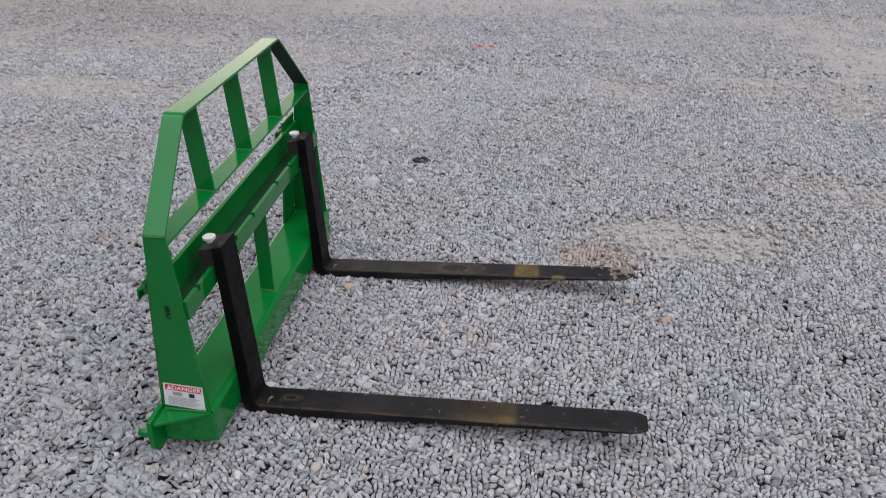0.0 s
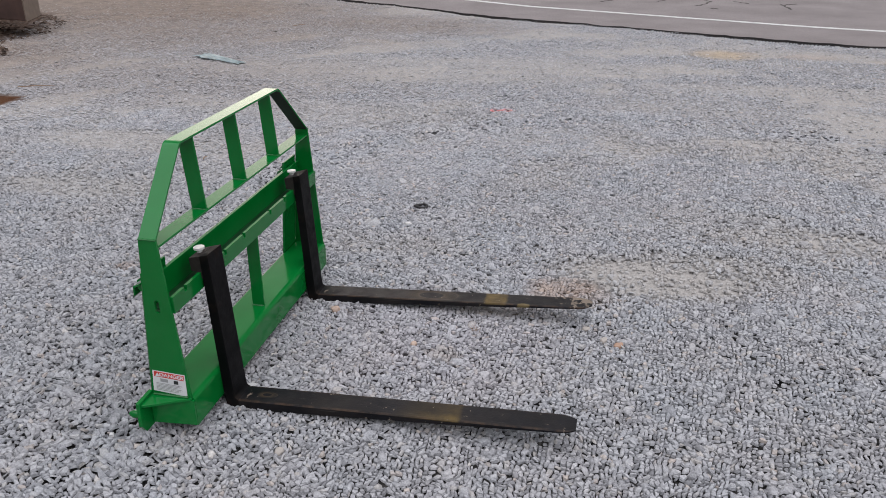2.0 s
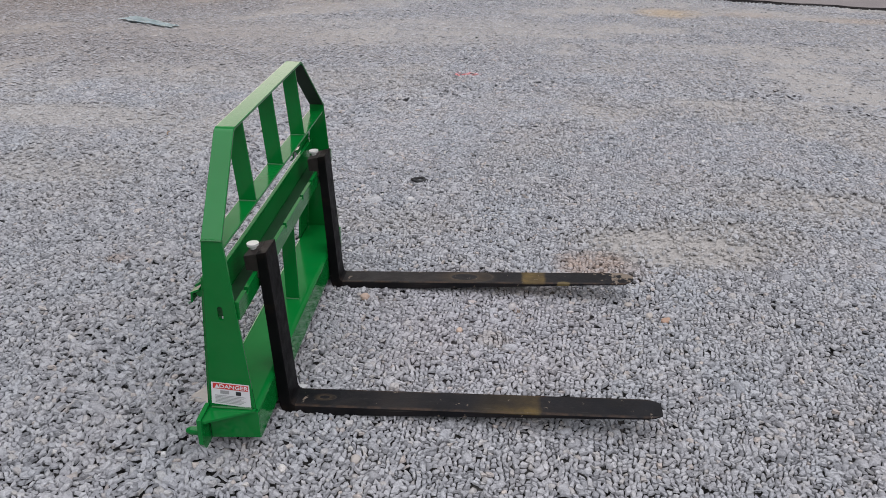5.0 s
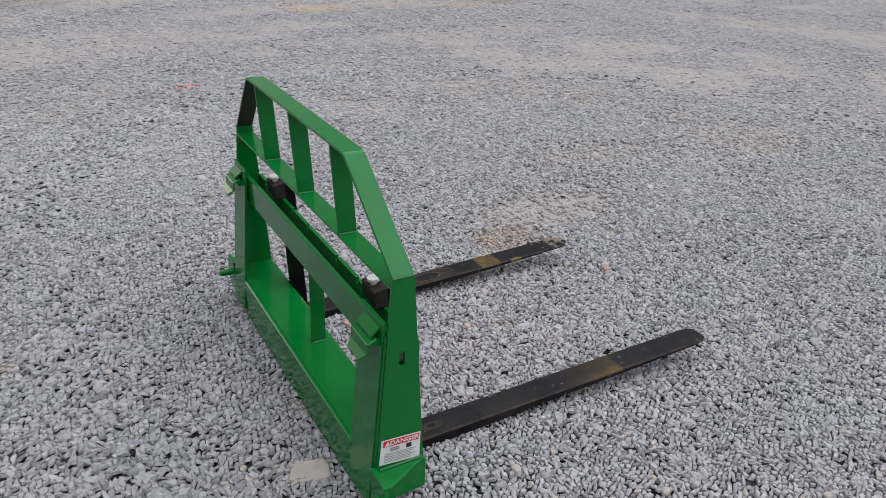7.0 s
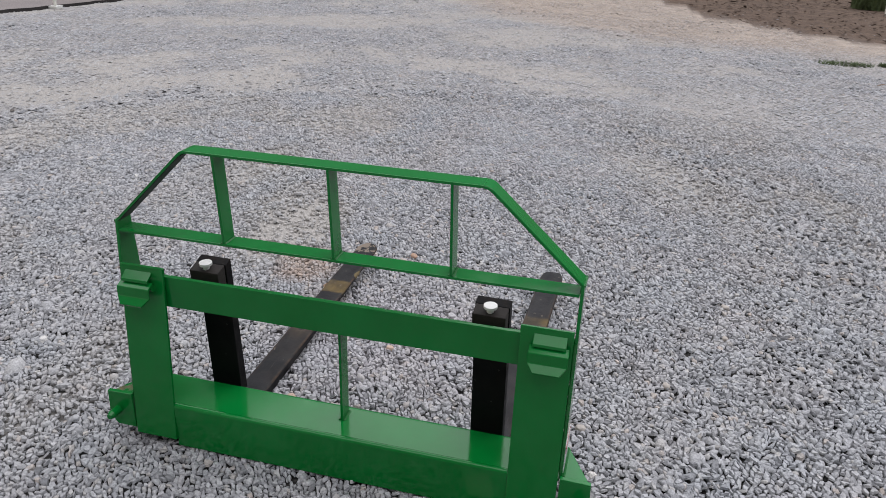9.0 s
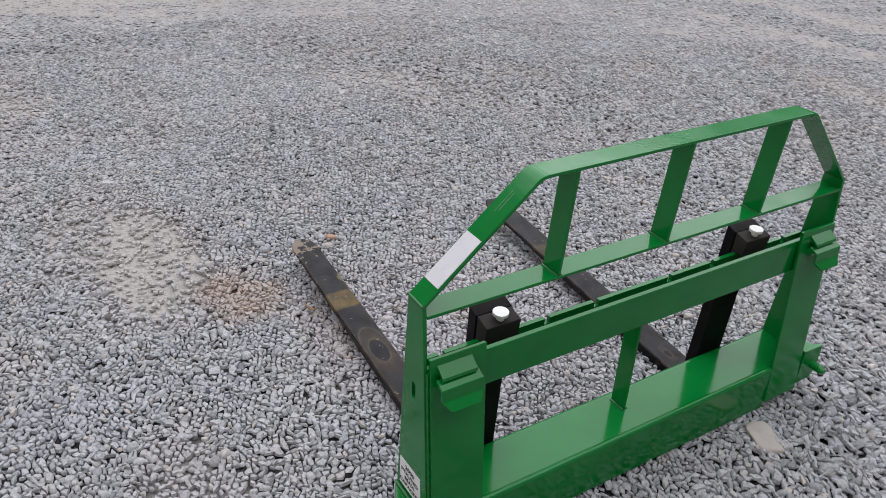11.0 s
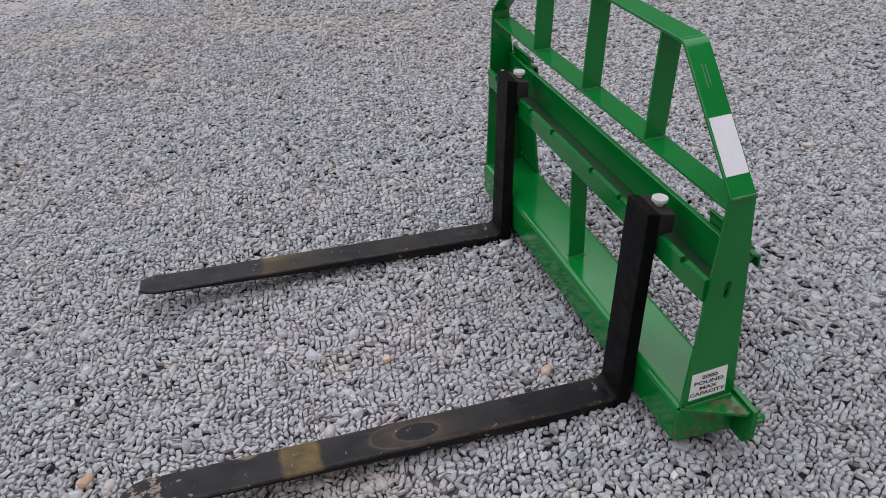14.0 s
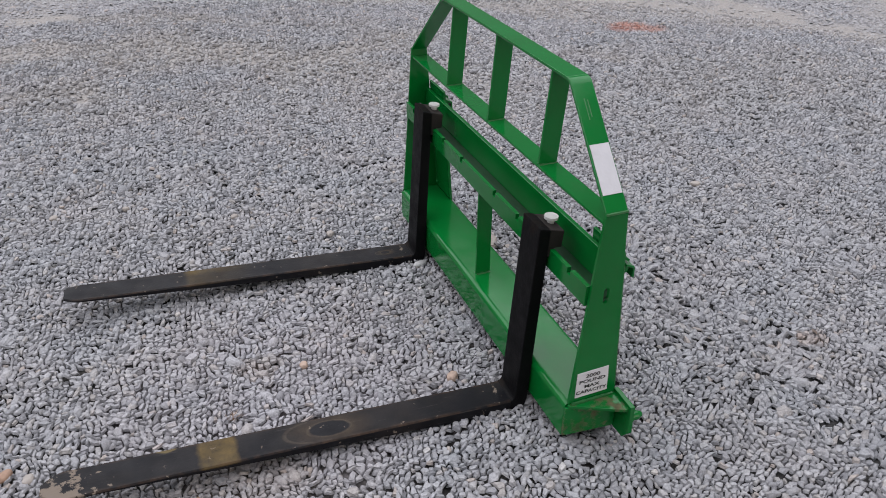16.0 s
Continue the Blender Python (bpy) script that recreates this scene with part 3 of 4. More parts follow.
def gravel_bed(name, x0, x1, y0, y1, step, keep, seed, detail):
    """Crushed stones trodden into a bed: angular flat-topped blocks with thin gaps between them."""
    rng = np.random.default_rng(seed)
    w, h = step * 1.08, step * 0.80
    # the lattice is turned against the frame, so that no rows show
    half = math.hypot(x1 - x0, y1 - y0) / 2
    ox, oy, ca, sa = (x0 + x1) / 2, (y0 + y1) / 2, math.cos(0.47), math.sin(0.47)
    ni, nj = int(2 * half / w), int(2 * half / h)
    i, j = [g.ravel() for g in np.meshgrid(np.arange(ni), np.arange(nj), indexing="ij")]

    def place(u, v):
        f = 1 / (step * 4.3)
        u = u + (value_noise(u * f + 31, v * f + 17) - 0.5) * step * 1.9
        v = v + (value_noise(u * f + 83, v * f + 59) - 0.5) * step * 1.9
        u, v = u - half, v - half
        return ox + u * ca - v * sa, oy + u * sa + v * ca
    cx, cy = place((i + 0.5 * (j % 2)) * w, j * h)
    ok = rng.uniform(0, 1, cx.shape) < keep(cx, cy)
    i, j = i[ok], j[ok]
    n = len(i)
    # corners of the six-sided cells, as whole numbers of half widths and third heights
    a, b = 2 * i + j % 2, 3 * j
    ix = a[:, None] + np.array([0, 1, 1, 0, -1, -1])
    iy = b[:, None] + np.array([-2, -1, 1, 2, 1, -1])
    px, py = place(ix * w / 2 + corner_shift(ix, iy, 1) * step * 0.62, iy * h / 3 + corner_shift(ix, iy, 2) * step * 0.62)
    mx, my = px.mean(1, keepdims=True), py.mean(1, keepdims=True)
    x, y = mx[:, 0], my[:, 0]
    d = worn(x, y)
    dx, dy = px - mx, py - my
    if detail == 0:
        dx, dy = dx * 0.74, dy * 0.74
    turn = rng.normal(0, 0.16, (n, 1))
    dx, dy = dx * np.cos(turn) - dy * np.sin(turn), dx * np.sin(turn) + dy * np.cos(turn)
    big = rng.uniform(0, 1, (n, 1))
    ridge = coarse(x, y)
    foot = (0.80 + 0.20 * big ** 2 + 0.2 * ridge[:, None]) * rng.uniform(0.92, 1.06, (n, 6))
    z = undulation(x, y) + rng.normal(-0.001, 0.0024, n) * (1 + 1.3 * ridge - 0.5 * fines(x, y)) + 0.005 * (big[:, 0] - 0.45) * (1 - 0.6 * fines(x, y)) - 0.006 * d
    tx, ty = rng.normal(0, 0.31 if detail == 2 else 0.24, (2, n, 1)) * (1 - 0.6 * np.maximum(d, fines(x, y)) + 0.6 * ridge)[:, None]
    fill = fines(x, y)
    rise = rng.uniform(0.75, 1.25, (n, 1)) * np.minimum(step, 0.022) / 0.018 * (1 - 0.45 * fill)[:, None]

    def ring(k, height, wob):
        u, w = dx * k, dy * k
        return np.stack([mx + u, my + w, z[:, None] + height * rise + u * tx + w * ty + rng.normal(0, wob, u.shape)], -1)
    if detail == 2:
        # foot and a smaller flat top
        v = np.concatenate([ring(foot, -0.0052, 0.0012), ring(foot * rng.uniform(0.66, 0.95, (n, 6)), 0.0030, 0.0008)], 1)
        bf = [f for k in range(6) for f in ((k, (k + 1) % 6, 6 + (k + 1) % 6), (k, 6 + (k + 1) % 6, 6 + k))] + [(6, 7, 8), (6, 8, 9), (6, 9, 10), (6, 10, 11)]
    elif detail == 1:
        # foot and a three-cornered top
        v = np.concatenate([ring(foot, -0.0056, 0.0010), ring(foot * rng.uniform(0.66, 0.95, (n, 6)), 0.0026, 0.0008)[:, ::2]], 1)
        bf = [f for k in range(3) for f in ((2 * k, 2 * k + 1, 6 + k), (2 * k + 1, (2 * k + 2) % 6, 6 + (k + 1) % 3), (2 * k + 1, 6 + (k + 1) % 3, 6 + k))] + [(6, 7, 8)]
    else:
        tip = ring(foot * 0.3, 0.004, 0.001)[:, :1]
        v = np.concatenate([ring(foot, -0.005, 0.0008), tip], 1)
        bf = [(k, (k + 1) % 6, 6) for k in range(6)]
    bf = np.array(bf)
    return stones_object(name, v, bf, x, y, d * (1 - 0.8 * ridge), rng, (0.0, 0.15, 0.3)[detail])


def loose_gravel(name, x0, x1, y0, y1, step, size, keep, seed):
    """Single stones lying on the bed, on a jittered grid; keep(x, y) gives the chance that one lies there."""
    rng = np.random.default_rng(seed)
    gx, gy = np.meshgrid(np.arange(x0, x1, step), np.arange(y0, y1, step * 0.9), indexing="ij")
    x = (gx + rng.uniform(-0.5, 0.5, gx.shape) * step).ravel()
    y = (gy + rng.uniform(-0.5, 0.5, gx.shape) * step).ravel()
    ok = rng.uniform(0, 1, x.shape) < keep(x, y)
    x, y = x[ok], y[ok]
    n = len(x)
    # broken block: a wide foot of five corners and a smaller, turned top
    a = np.arange(5) * math.tau / 5
    foot = np.stack([np.cos(a), np.sin(a), np.full(5, -0.7)], 1)
    top = np.stack([0.74 * np.cos(a + 0.5), 0.74 * np.sin(a + 0.5), np.full(5, 0.6)], 1)
    bv = np.concatenate([foot, top])
    bf = np.array([f for i in range(5) for f in ((i, (i + 1) % 5, 5 + i), ((i + 1) % 5, 5 + (i + 1) % 5, 5 + i))] + [(5, 6, 7), (5, 7, 8), (5, 8, 9)])
    v = bv[None] * rng.uniform(0.74, 1.2, (n, len(bv), 1))
    sc = size * rng.lognormal(0, 0.36, (n, 1)) * np.stack([rng.uniform(0.9, 1.5, n), rng.uniform(0.62, 1.0, n), rng.uniform(0.35, 0.65, n)], 1)
    v = v * sc[:, None]
    tilt, turn = rng.normal(0, 0.25, n), rng.uniform(0, math.tau, n)
    c, s = np.cos(tilt)[:, None], np.sin(tilt)[:, None]
    v = np.stack([v[..., 0] * c - v[..., 2] * s, v[..., 1], v[..., 0] * s + v[..., 2] * c], -1)
    c, s = np.cos(turn)[:, None], np.sin(turn)[:, None]
    v = np.stack([v[..., 0] * c - v[..., 1] * s, v[..., 0] * s + v[..., 1] * c, v[..., 2]], -1)
    v += np.stack([x, y, undulation(x, y) + 0.003], 1)[:, None]
    return stones_object(name, v, bf, x, y, worn(x, y) * 0.5, rng)


def stones_object(name, v, bf, x, y, dust, rng, worn_round=0.65):
    n, k = v.shape[:2]
    faces = (bf[None] + (np.arange(n) * k)[:, None, None]).reshape(-1, 3)
    me = mesh_from_arrays(name, v.reshape(-1, 3), faces)
    put_attribute(me, "dust", np.repeat(np.clip(dust * rng.uniform(0.5, 1.2, n), 0, 0.9), k))
    put_stains_and_shading(me, x, y, rng.uniform(0.5, 1.0, n), k)
    me.materials.append(STONES)
    # some are freshly broken, with hard edges; the others are rounded by wear
    me.polygons.foreach_set("use_smooth", np.repeat(rng.uniform(0, 1, n) < worn_round, len(bf)))
    return tagged(new(name, me), "loose crushed grey limestone gravel covering the yard", "gravel", kind="stuff")


def clear(x, y):
    return 1 - bare(x, y)


def near_keep(x, y):
    return (zone(x, y, 2.3, 2.1) < 1.0) * 0.99 * (1 - 0.95 * worn(x, y) ** 1.7) * clear(x, y)


def seen(x, y):
    """Thins the stones far behind the frame, where the camera hardly looks."""
    behind = (y < 0.3 - 0.2 * x) & (x < 1.5)
    return np.where(behind, np.clip((4.9 + 0.8 * value_noise(x * 2 + 5, y * 2 + 9) - np.hypot(x, y)) / 1.5, 0, 1), 1.0)


def mid_keep(x, y):
    return (zone(x, y, 2.3, 2.1) >= 0.995) * (zone(x, y, 4.2, 4.0) < 1.0) * seen(x, y) * 0.985 * (1 - 0.75 * worn(x, y)) * clear(x, y)


def far_keep(x, y):
    e = np.hypot((x - 0.6) / 12.5, (y - 1.0) / 11.5)
    return (zone(x, y, 4.2, 4.0) >= 0.995) * seen(x, y) * np.clip((1.0 - e) / 0.35, 0, 1) * 0.85 * (1 - 0.7 * worn(x, y)) * clear(x, y)


def loose_keep(x, y):
    return np.clip((1.1 - zone(x, y, 3.0, 2.7)) / 0.3, 0, 1) * 0.12 * (1 - 0.5 * worn(x, y)) * clear(x, y)


build_ground()
gravel_bed("gravel", -2.1, 2.8, -2.3, 2.2, 0.0169, near_keep, 11, 2)
gravel_bed("gravel", -4.6, 5.3, -4.8, 4.7, 0.0210, mid_keep, 13, 1)
gravel_bed("gravel", -10.0, 11.0, -7.0, 10.6, 0.0375, far_keep, 14, 0)
loose_gravel("loose_gravel", -3.6, 4.4, -3.6, 3.5, 0.0175, 0.0088, loose_keep, 12)


# ---- road ----
ROAD_EDGE = [Vector((x, y, 0)) for x, y in ((-60, 47), (-20, 21.8), (-9.9, 15.2), (-4.0, 11.45), (-0.6, 9.3), (1.7, 8.38), (3.5, 7.68), (5.0, 7.28), (6.9, 6.82), (9.1, 6.15), (20, 2.5), (80, -18))]


def along_road():
    """Points on the road's edge with the direction across the road, closer where the yard meets it."""
    out = []
    for i in range(len(ROAD_EDGE) - 1):
        p, q = ROAD_EDGE[i], ROAD_EDGE[i + 1]
        a = (q - ROAD_EDGE[max(i - 1, 0)]).normalized()
        b = (ROAD_EDGE[min(i + 2, len(ROAD_EDGE) - 1)] - p).normalized()
        n = max(2, int((q - p).length / 0.12)) if (q - p).length < 10 else 10
        for k in range(n):
            d = a.lerp(b, k / n).normalized()
            out.append((p.lerp(q, k / n), Vector((-d.y, d.x, 0))))
    return out


def build_road():
    def strip(name, o0, o1, z0, z1, material, label, wob=0.0, seed=3, category="road"):
        rnd = random.Random(seed)
        bm = bmesh.new()
        rows = []
        w = 0.0
        for p, up in along_road():
            w = 0.6 * w + rnd.uniform(-wob, wob)
            rows.append([bm.verts.new((*(p + up * o).xy, z)) for o, z in ((o0 + w, z0), (o0 + w + 0.4 * wob, z1), (o1, z1), (o1, z0))])
        for r0, r1 in zip(rows, rows[1:]):
            for j in range(4):
                bm.faces.new((r0[j], r0[(j + 1) % 4], r1[(j + 1) % 4], r1[j])).material_index = 1 if j == 0 and name == "road" else 0
        bmesh.ops.recalc_face_normals(bm, faces=bm.faces[:])
        me = bpy.data.meshes.new(name)
        bm.to_mesh(me)
        bm.free()
        me.materials.append(material)
        # dark side face: broken edge with its shadow gap put into the colour
        if name == "road":
            me.materials.append(EDGE_SHADE)
        return tagged(new(name, me), label, category, kind="structure")
    strip("road", 0.0, 10.0, -0.03, 0.026, ASPHALT, "worn grey asphalt road with a crumbling edge", 0.05)
    strip("road_edge_line", 1.33, 1.45, 0.027, 0.030, WHITE_LINE, "white painted edge line on the asphalt", 0.004, 5)
    strip("road_centre_line", 6.82, 7.04, 0.027, 0.030, YELLOW_LINE, "faded yellow painted centre line")
    strip("road_centre_line", 7.16, 7.38, 0.027, 0.030, YELLOW_LINE, "faded yellow painted centre line")
    strip("verge", 10.0, 30.0, -0.03, 0.06, VERGE, "rough green grass verge beyond the road", 0.1, 7, "grass verge")
    cracks = (((2.1, 11.6), (2.3, 12.1), (2.4, 12.2), (2.5, 12.3), (2.8, 13.5), (3.1, 14.2), (3.3, 15.0), (3.8, 16.7), (3.9, 17.2)),
                 ((2.7, 11.2), (2.8, 11.3), (3.0, 11.9), (2.9, 12.1)),
                 ((2.9, 10.9), (3.0, 10.8)),
                 ((3.4, 12.0), (3.5, 11.8), (3.6, 11.7)),
                 ((4.1, 11.7), (4.1, 11.4), (4.1, 10.9)),
                 ((4.1, 11.6), (4.4, 11.9)),
                 ((1.2, 11.5), (1.4, 11.8), (1.5, 12.2)),
                 ((-0.8, 13.5), (-0.7, 14.4)),
                 ((-0.6, 15.6), (-0.5, 16.4)))
    # each open crack is drawn as a thin dark strip added on top
    for path in cracks:
        bm = bmesh.new()
        rnd = random.Random(4)
        pts = []
        for (ax, ay), (bx, by) in zip(path, path[1:]):
            for k in range(6):
                pts.append(Vector((ax + (bx - ax) * k / 6 + rnd.uniform(-0.03, 0.03), ay + (by - ay) * k / 6 + rnd.uniform(-0.03, 0.03), 0.0265)))
        rows = []
        for i, p in enumerate(pts):
            d = (pts[min(i + 1, len(pts) - 1)] - pts[max(i - 1, 0)]).normalized()
            n = Vector((-d.y, d.x, 0)) * rnd.uniform(0.006, 0.018)
            rows.append([bm.verts.new(p + n), bm.verts.new(p - n), bm.verts.new(p - n + Vector((0, 0, 0.004))), bm.verts.new(p + n + Vector((0, 0, 0.004)))])
        for r0, r1 in zip(rows, rows[1:]):
            for j in range(4):
                bm.faces.new((r0[j], r0[(j + 1) % 4], r1[(j + 1) % 4], r1[j]))
        bmesh.ops.recalc_face_normals(bm, faces=bm.faces[:])
        me = bpy.data.meshes.new("crack_strip")
        bm.to_mesh(me)
        bm.free()
        me.materials.append(CRACK)
        tagged(new("crack_strip", me), "dark wandering crack in the asphalt, laid on as a strip", "road crack", kind="structure")


build_road()

# ---- pallet fork frame ----
HALF = 0.585            # half of the width between the outer faces of the side plates
Z_TOP, Z_BEND, Z_SHELF, Z_BOX = 0.85, 0.64, 0.618, 0.14
Y_TOP = 0.366


def rear(z):
    return (-0.017 * (z - Z_BEND) / 0.21) if z > Z_BEND else -0.04 * (Z_BEND - z) / 0.54


def front(z):
    return 0.052 - 0.018 * (z - Z_BEND) / 0.21 if z > Z_BEND else 0.052 + 0.038 * (Z_BEND - z) / 0.54


frame_ob = tagged(new("pallet_fork_carriage"), "glossy green painted steel pallet fork frame standing on gravel", "fork carriage")
T = 0.0065              # thickness of the flat bar


def build_guard():
    xr, xf = rear(Z_TOP), front(Z_TOP)
    fall = math.atan2(Z_TOP - Z_BEND, HALF - Y_TOP)
    radius = 0.032
    back = radius * math.tan(fall / 2)
    part("top_bar", box(xr, xf, -Y_TOP + back + 0.0003, Y_TOP - back - 0.0003, Z_TOP - T, Z_TOP, 0.0012), GREEN, frame_ob)
    for s in (-1, 1):
        # outer line of the bar: round the bend, then down the slope
        line = []
        for i in range(9):
            a = fall * i / 8
            line.append((Y_TOP - back + radius * math.sin(a), Z_TOP - radius + radius * math.cos(a), a))
        line += [(HALF - 0.004 * math.cos(fall), Z_BEND + 0.004 * math.sin(fall), fall), (HALF, Z_BEND - 0.002, math.pi / 2)]
        bm = bmesh.new()
        rows = []
        for y, z, a in line:
            yi, zi = y - T * math.sin(a), z - T * math.cos(a)
            k = 0.0012
            rows.append([bm.verts.new(p) for p in ((rear(z) + k, s * y, z), (front(z) - k, s * y, z), (front(z), s * (y * 0.8 + yi * 0.2), z * 0.8 + zi * 0.2), (front(z), s * yi, zi), (rear(z), s * yi, zi), (rear(z), s * (y * 0.8 + yi * 0.2), z * 0.8 + zi * 0.2))])
        for r0, r1 in zip(rows, rows[1:]):
            for j in range(6):
                bm.faces.new((r0[j], r0[(j + 1) % 6], r1[(j + 1) % 6], r1[j]))
        bm.faces.new(rows[0])
        bm.faces.new(rows[-1])
        bmesh.ops.recalc_face_normals(bm, faces=bm.faces[:])
        part("slope_bar", bm, GREEN, frame_ob)
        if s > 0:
            # a thin dark strip added to stand in for the underside's shade
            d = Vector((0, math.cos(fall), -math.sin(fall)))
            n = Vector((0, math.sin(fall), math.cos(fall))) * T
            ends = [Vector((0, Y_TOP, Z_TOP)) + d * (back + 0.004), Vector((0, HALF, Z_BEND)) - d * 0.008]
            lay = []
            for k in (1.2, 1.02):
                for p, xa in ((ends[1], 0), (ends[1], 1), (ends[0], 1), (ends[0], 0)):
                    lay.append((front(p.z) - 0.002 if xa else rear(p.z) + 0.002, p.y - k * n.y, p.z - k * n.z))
            part("underside_shade", hexa(lay), UNDER_SHADE_GREEN, frame_ob, "thin dark strip imitating shade under the slope bar")
        part("weld_bead", weld((rear(Z_BEND), s * HALF, Z_BEND), (front(Z_BEND), s * HALF, Z_BEND), 0.003, 9 + s), WELD, frame_ob)
    part("shelf_bar", box(-0.002, 0.05, -HALF + 0.009, HALF - 0.009, Z_SHELF - T, Z_SHELF, 0.0012), GREEN, frame_ob)
    for y in (-0.285, 0.0, 0.285):
        x0, x1 = 0.0, 0.048
        c = [(x0, y - T / 2, Z_SHELF), (x1, y - T / 2, Z_SHELF), (x1, y + T / 2, Z_SHELF), (x0, y + T / 2, Z_SHELF)]
        c += [(x - 0.017, yy, Z_TOP - T) for x, yy, z in c]
        part("upright", hexa(c, 0.001), GREEN, frame_ob)
        part("weld_bead", join(weld((x0, y - 0.005, Z_SHELF), (x1, y - 0.005, Z_SHELF), 0.003, 3), weld((x0, y + 0.005, Z_SHELF), (x1, y + 0.005, Z_SHELF), 0.003, 4)), WELD, frame_ob)


build_guard()


def build_sides():
    for s in (-1, 1):
        pts = [(rear(Z_BEND), Z_BEND), (front(Z_BEND), Z_BEND), (front(Z_BOX), Z_BOX), (rear(Z_BOX), Z_BOX)]
        bm = slab(pts, 1, s * (HALF - 0.008), s * HALF, 0.0012)
        plate = part("side_plate", bm, GREEN, frame_ob)
        # the slot is a real hole
        bm = box(0.018, 0.032, s * HALF - 0.03, s * HALF + 0.03, 0.416, 0.456)
        bmesh.ops.bevel(bm, geom=[e for e in bm.edges if abs((e.verts[0].co - e.verts[1].co).normalized().y) > 0.9], offset=0.0068, segments=4, affect="EDGES", profile=0.5)
        me = bpy.data.meshes.new("cut")
        bm.to_mesh(me)
        bm.free()
        cut = new("cut", me)
        mod = plate.modifiers.new("slot", "BOOLEAN")
        mod.object, mod.operation, mod.solver = cut, "DIFFERENCE", "EXACT"
        done = bpy.data.meshes.new_from_object(plate.evaluated_get(bpy.context.evaluated_depsgraph_get()))
        plate.modifiers.clear()
        plate.data = done
        bpy.data.objects.remove(cut)
        # rear plate
        yi, yo = 0.455, HALF - 0.009
        c = []
        for z in (0.03, 0.531):
            x = rear(z) - 0.001
            c += [(x - 0.008, s * yi, z), (x, s * yi, z), (x, s * yo, z), (x - 0.008, s * yo, z)]
        part("rear_plate", hexa(c, 0.0012), GREEN, frame_ob)
        part("weld_bead", weld((rear(0.5) - 0.002, s * (HALF - 0.006), 0.5), (rear(0.16) - 0.002, s * (HALF - 0.006), 0.16), 0.0035, 21), WELD, frame_ob)
        # hook over the loader's bar: a sloping gusset and below it a folded lip with cut corners
        x = rear(0.5) - 0.008
        hook = part("hook", slab([(x, 0.5170), (x - 0.0215, 0.5015), (x - 0.0225, 0.4945), (x, 0.5080)], 1, s * 0.487, s * 0.562, 0.001), GREEN, frame_ob)
        fold = [(x - 0.010, 0.4945), (x - 0.033, 0.4840), (x - 0.0345, 0.4590), (x - 0.050, 0.4430)]
        half = (0.0445, 0.0455, 0.0455, 0.030)
        inner = [(x - 0.0095, 0.4885), (x - 0.0285, 0.4800), (x - 0.0295, 0.4560), (x - 0.0470, 0.4385)]
        bm = bmesh.new()
        rows = [[bm.verts.new(p) for p in ((a, 0.5245 * s - w, b), (a, 0.5245 * s + w, b), (c, 0.5245 * s + w, d), (c, 0.5245 * s - w, d))] for (a, b), (c, d), w in zip(fold, inner, half)]
        for r0, r1 in zip(rows, rows[1:]):
            for k in range(4):
                bm.faces.new((r0[k], r0[(k + 1) % 4], r1[(k + 1) % 4], r1[k]))
        bm.faces.new(rows[0])
        bm.faces.new(rows[-1])
        bmesh.ops.recalc_face_normals(bm, faces=bm.faces[:])
        bmesh.ops.bevel(bm, geom=bm.edges[:], offset=0.0012, segments=1, affect="EDGES")
        part("hook_lip", bm, GREEN, hook)
        part("round_bar", rod((x - 0.010, s * 0.4800, 0.4800), (x - 0.010, s * 0.564, 0.4800), 0.010, 14), GREEN, hook)
        # lower lug with its locking pin
        lug = part("lug", slab([(s * (HALF - 0.004), 0.15), (s * 0.655, 0.148), (s * 0.658, 0.07), (s * 0.638, 0.042), (s * (HALF - 0.004), 0.042)], 0, -0.05, -0.038, 0.0015), GREEN, frame_ob)
        part("pin", join(rod((-0.037, s * 0.63, 0.092), (-0.05 - 0.028, s * 0.63, 0.092), 0.012), rod((-0.078, s * 0.63, 0.092), (-0.09, s * 0.63, 0.092), 0.012, 16, 0.007)), GREEN, lug)
        # triangular cover between the side plate and the lug, and the skirt below it
        cover = [(0.088, s * (HALF - 0.002)), (0.088, s * (HALF + 0.004)), (-0.03, s * 0.648), (-0.04, s * 0.648), (-0.04, s * (HALF - 0.002))]
        part("end_cover", slab(cover, 2, Z_BOX - 0.008, Z_BOX, 0.001), GREEN if s < 0 else GREEN_WORN, frame_ob)
        part("end_skirt", hexa([(0.0937, s * (HALF - 0.006), 0.045), (0.0937, s * (HALF + 0.002), 0.045), (-0.035, s * (HALF + 0.018), 0.050), (-0.035, s * (HALF + 0.01), 0.050),
                                (0.0937, s * (HALF - 0.006), Z_BOX - 0.009), (0.0937, s * (HALF + 0.002), Z_BOX - 0.009), (-0.035, s * (HALF + 0.018), Z_BOX - 0.009), (-0.035, s * (HALF + 0.01), Z_BOX - 0.009)], 0.001), GREEN if s < 0 else GREEN_WORN, frame_ob)
        part("weld_bead", weld((0.08, s * (HALF + 0.003), Z_BOX + 0.002), (-0.03, s * (HALF + 0.003), Z_BOX + 0.002), 0.004, 33), WELD, frame_ob)


build_sides()


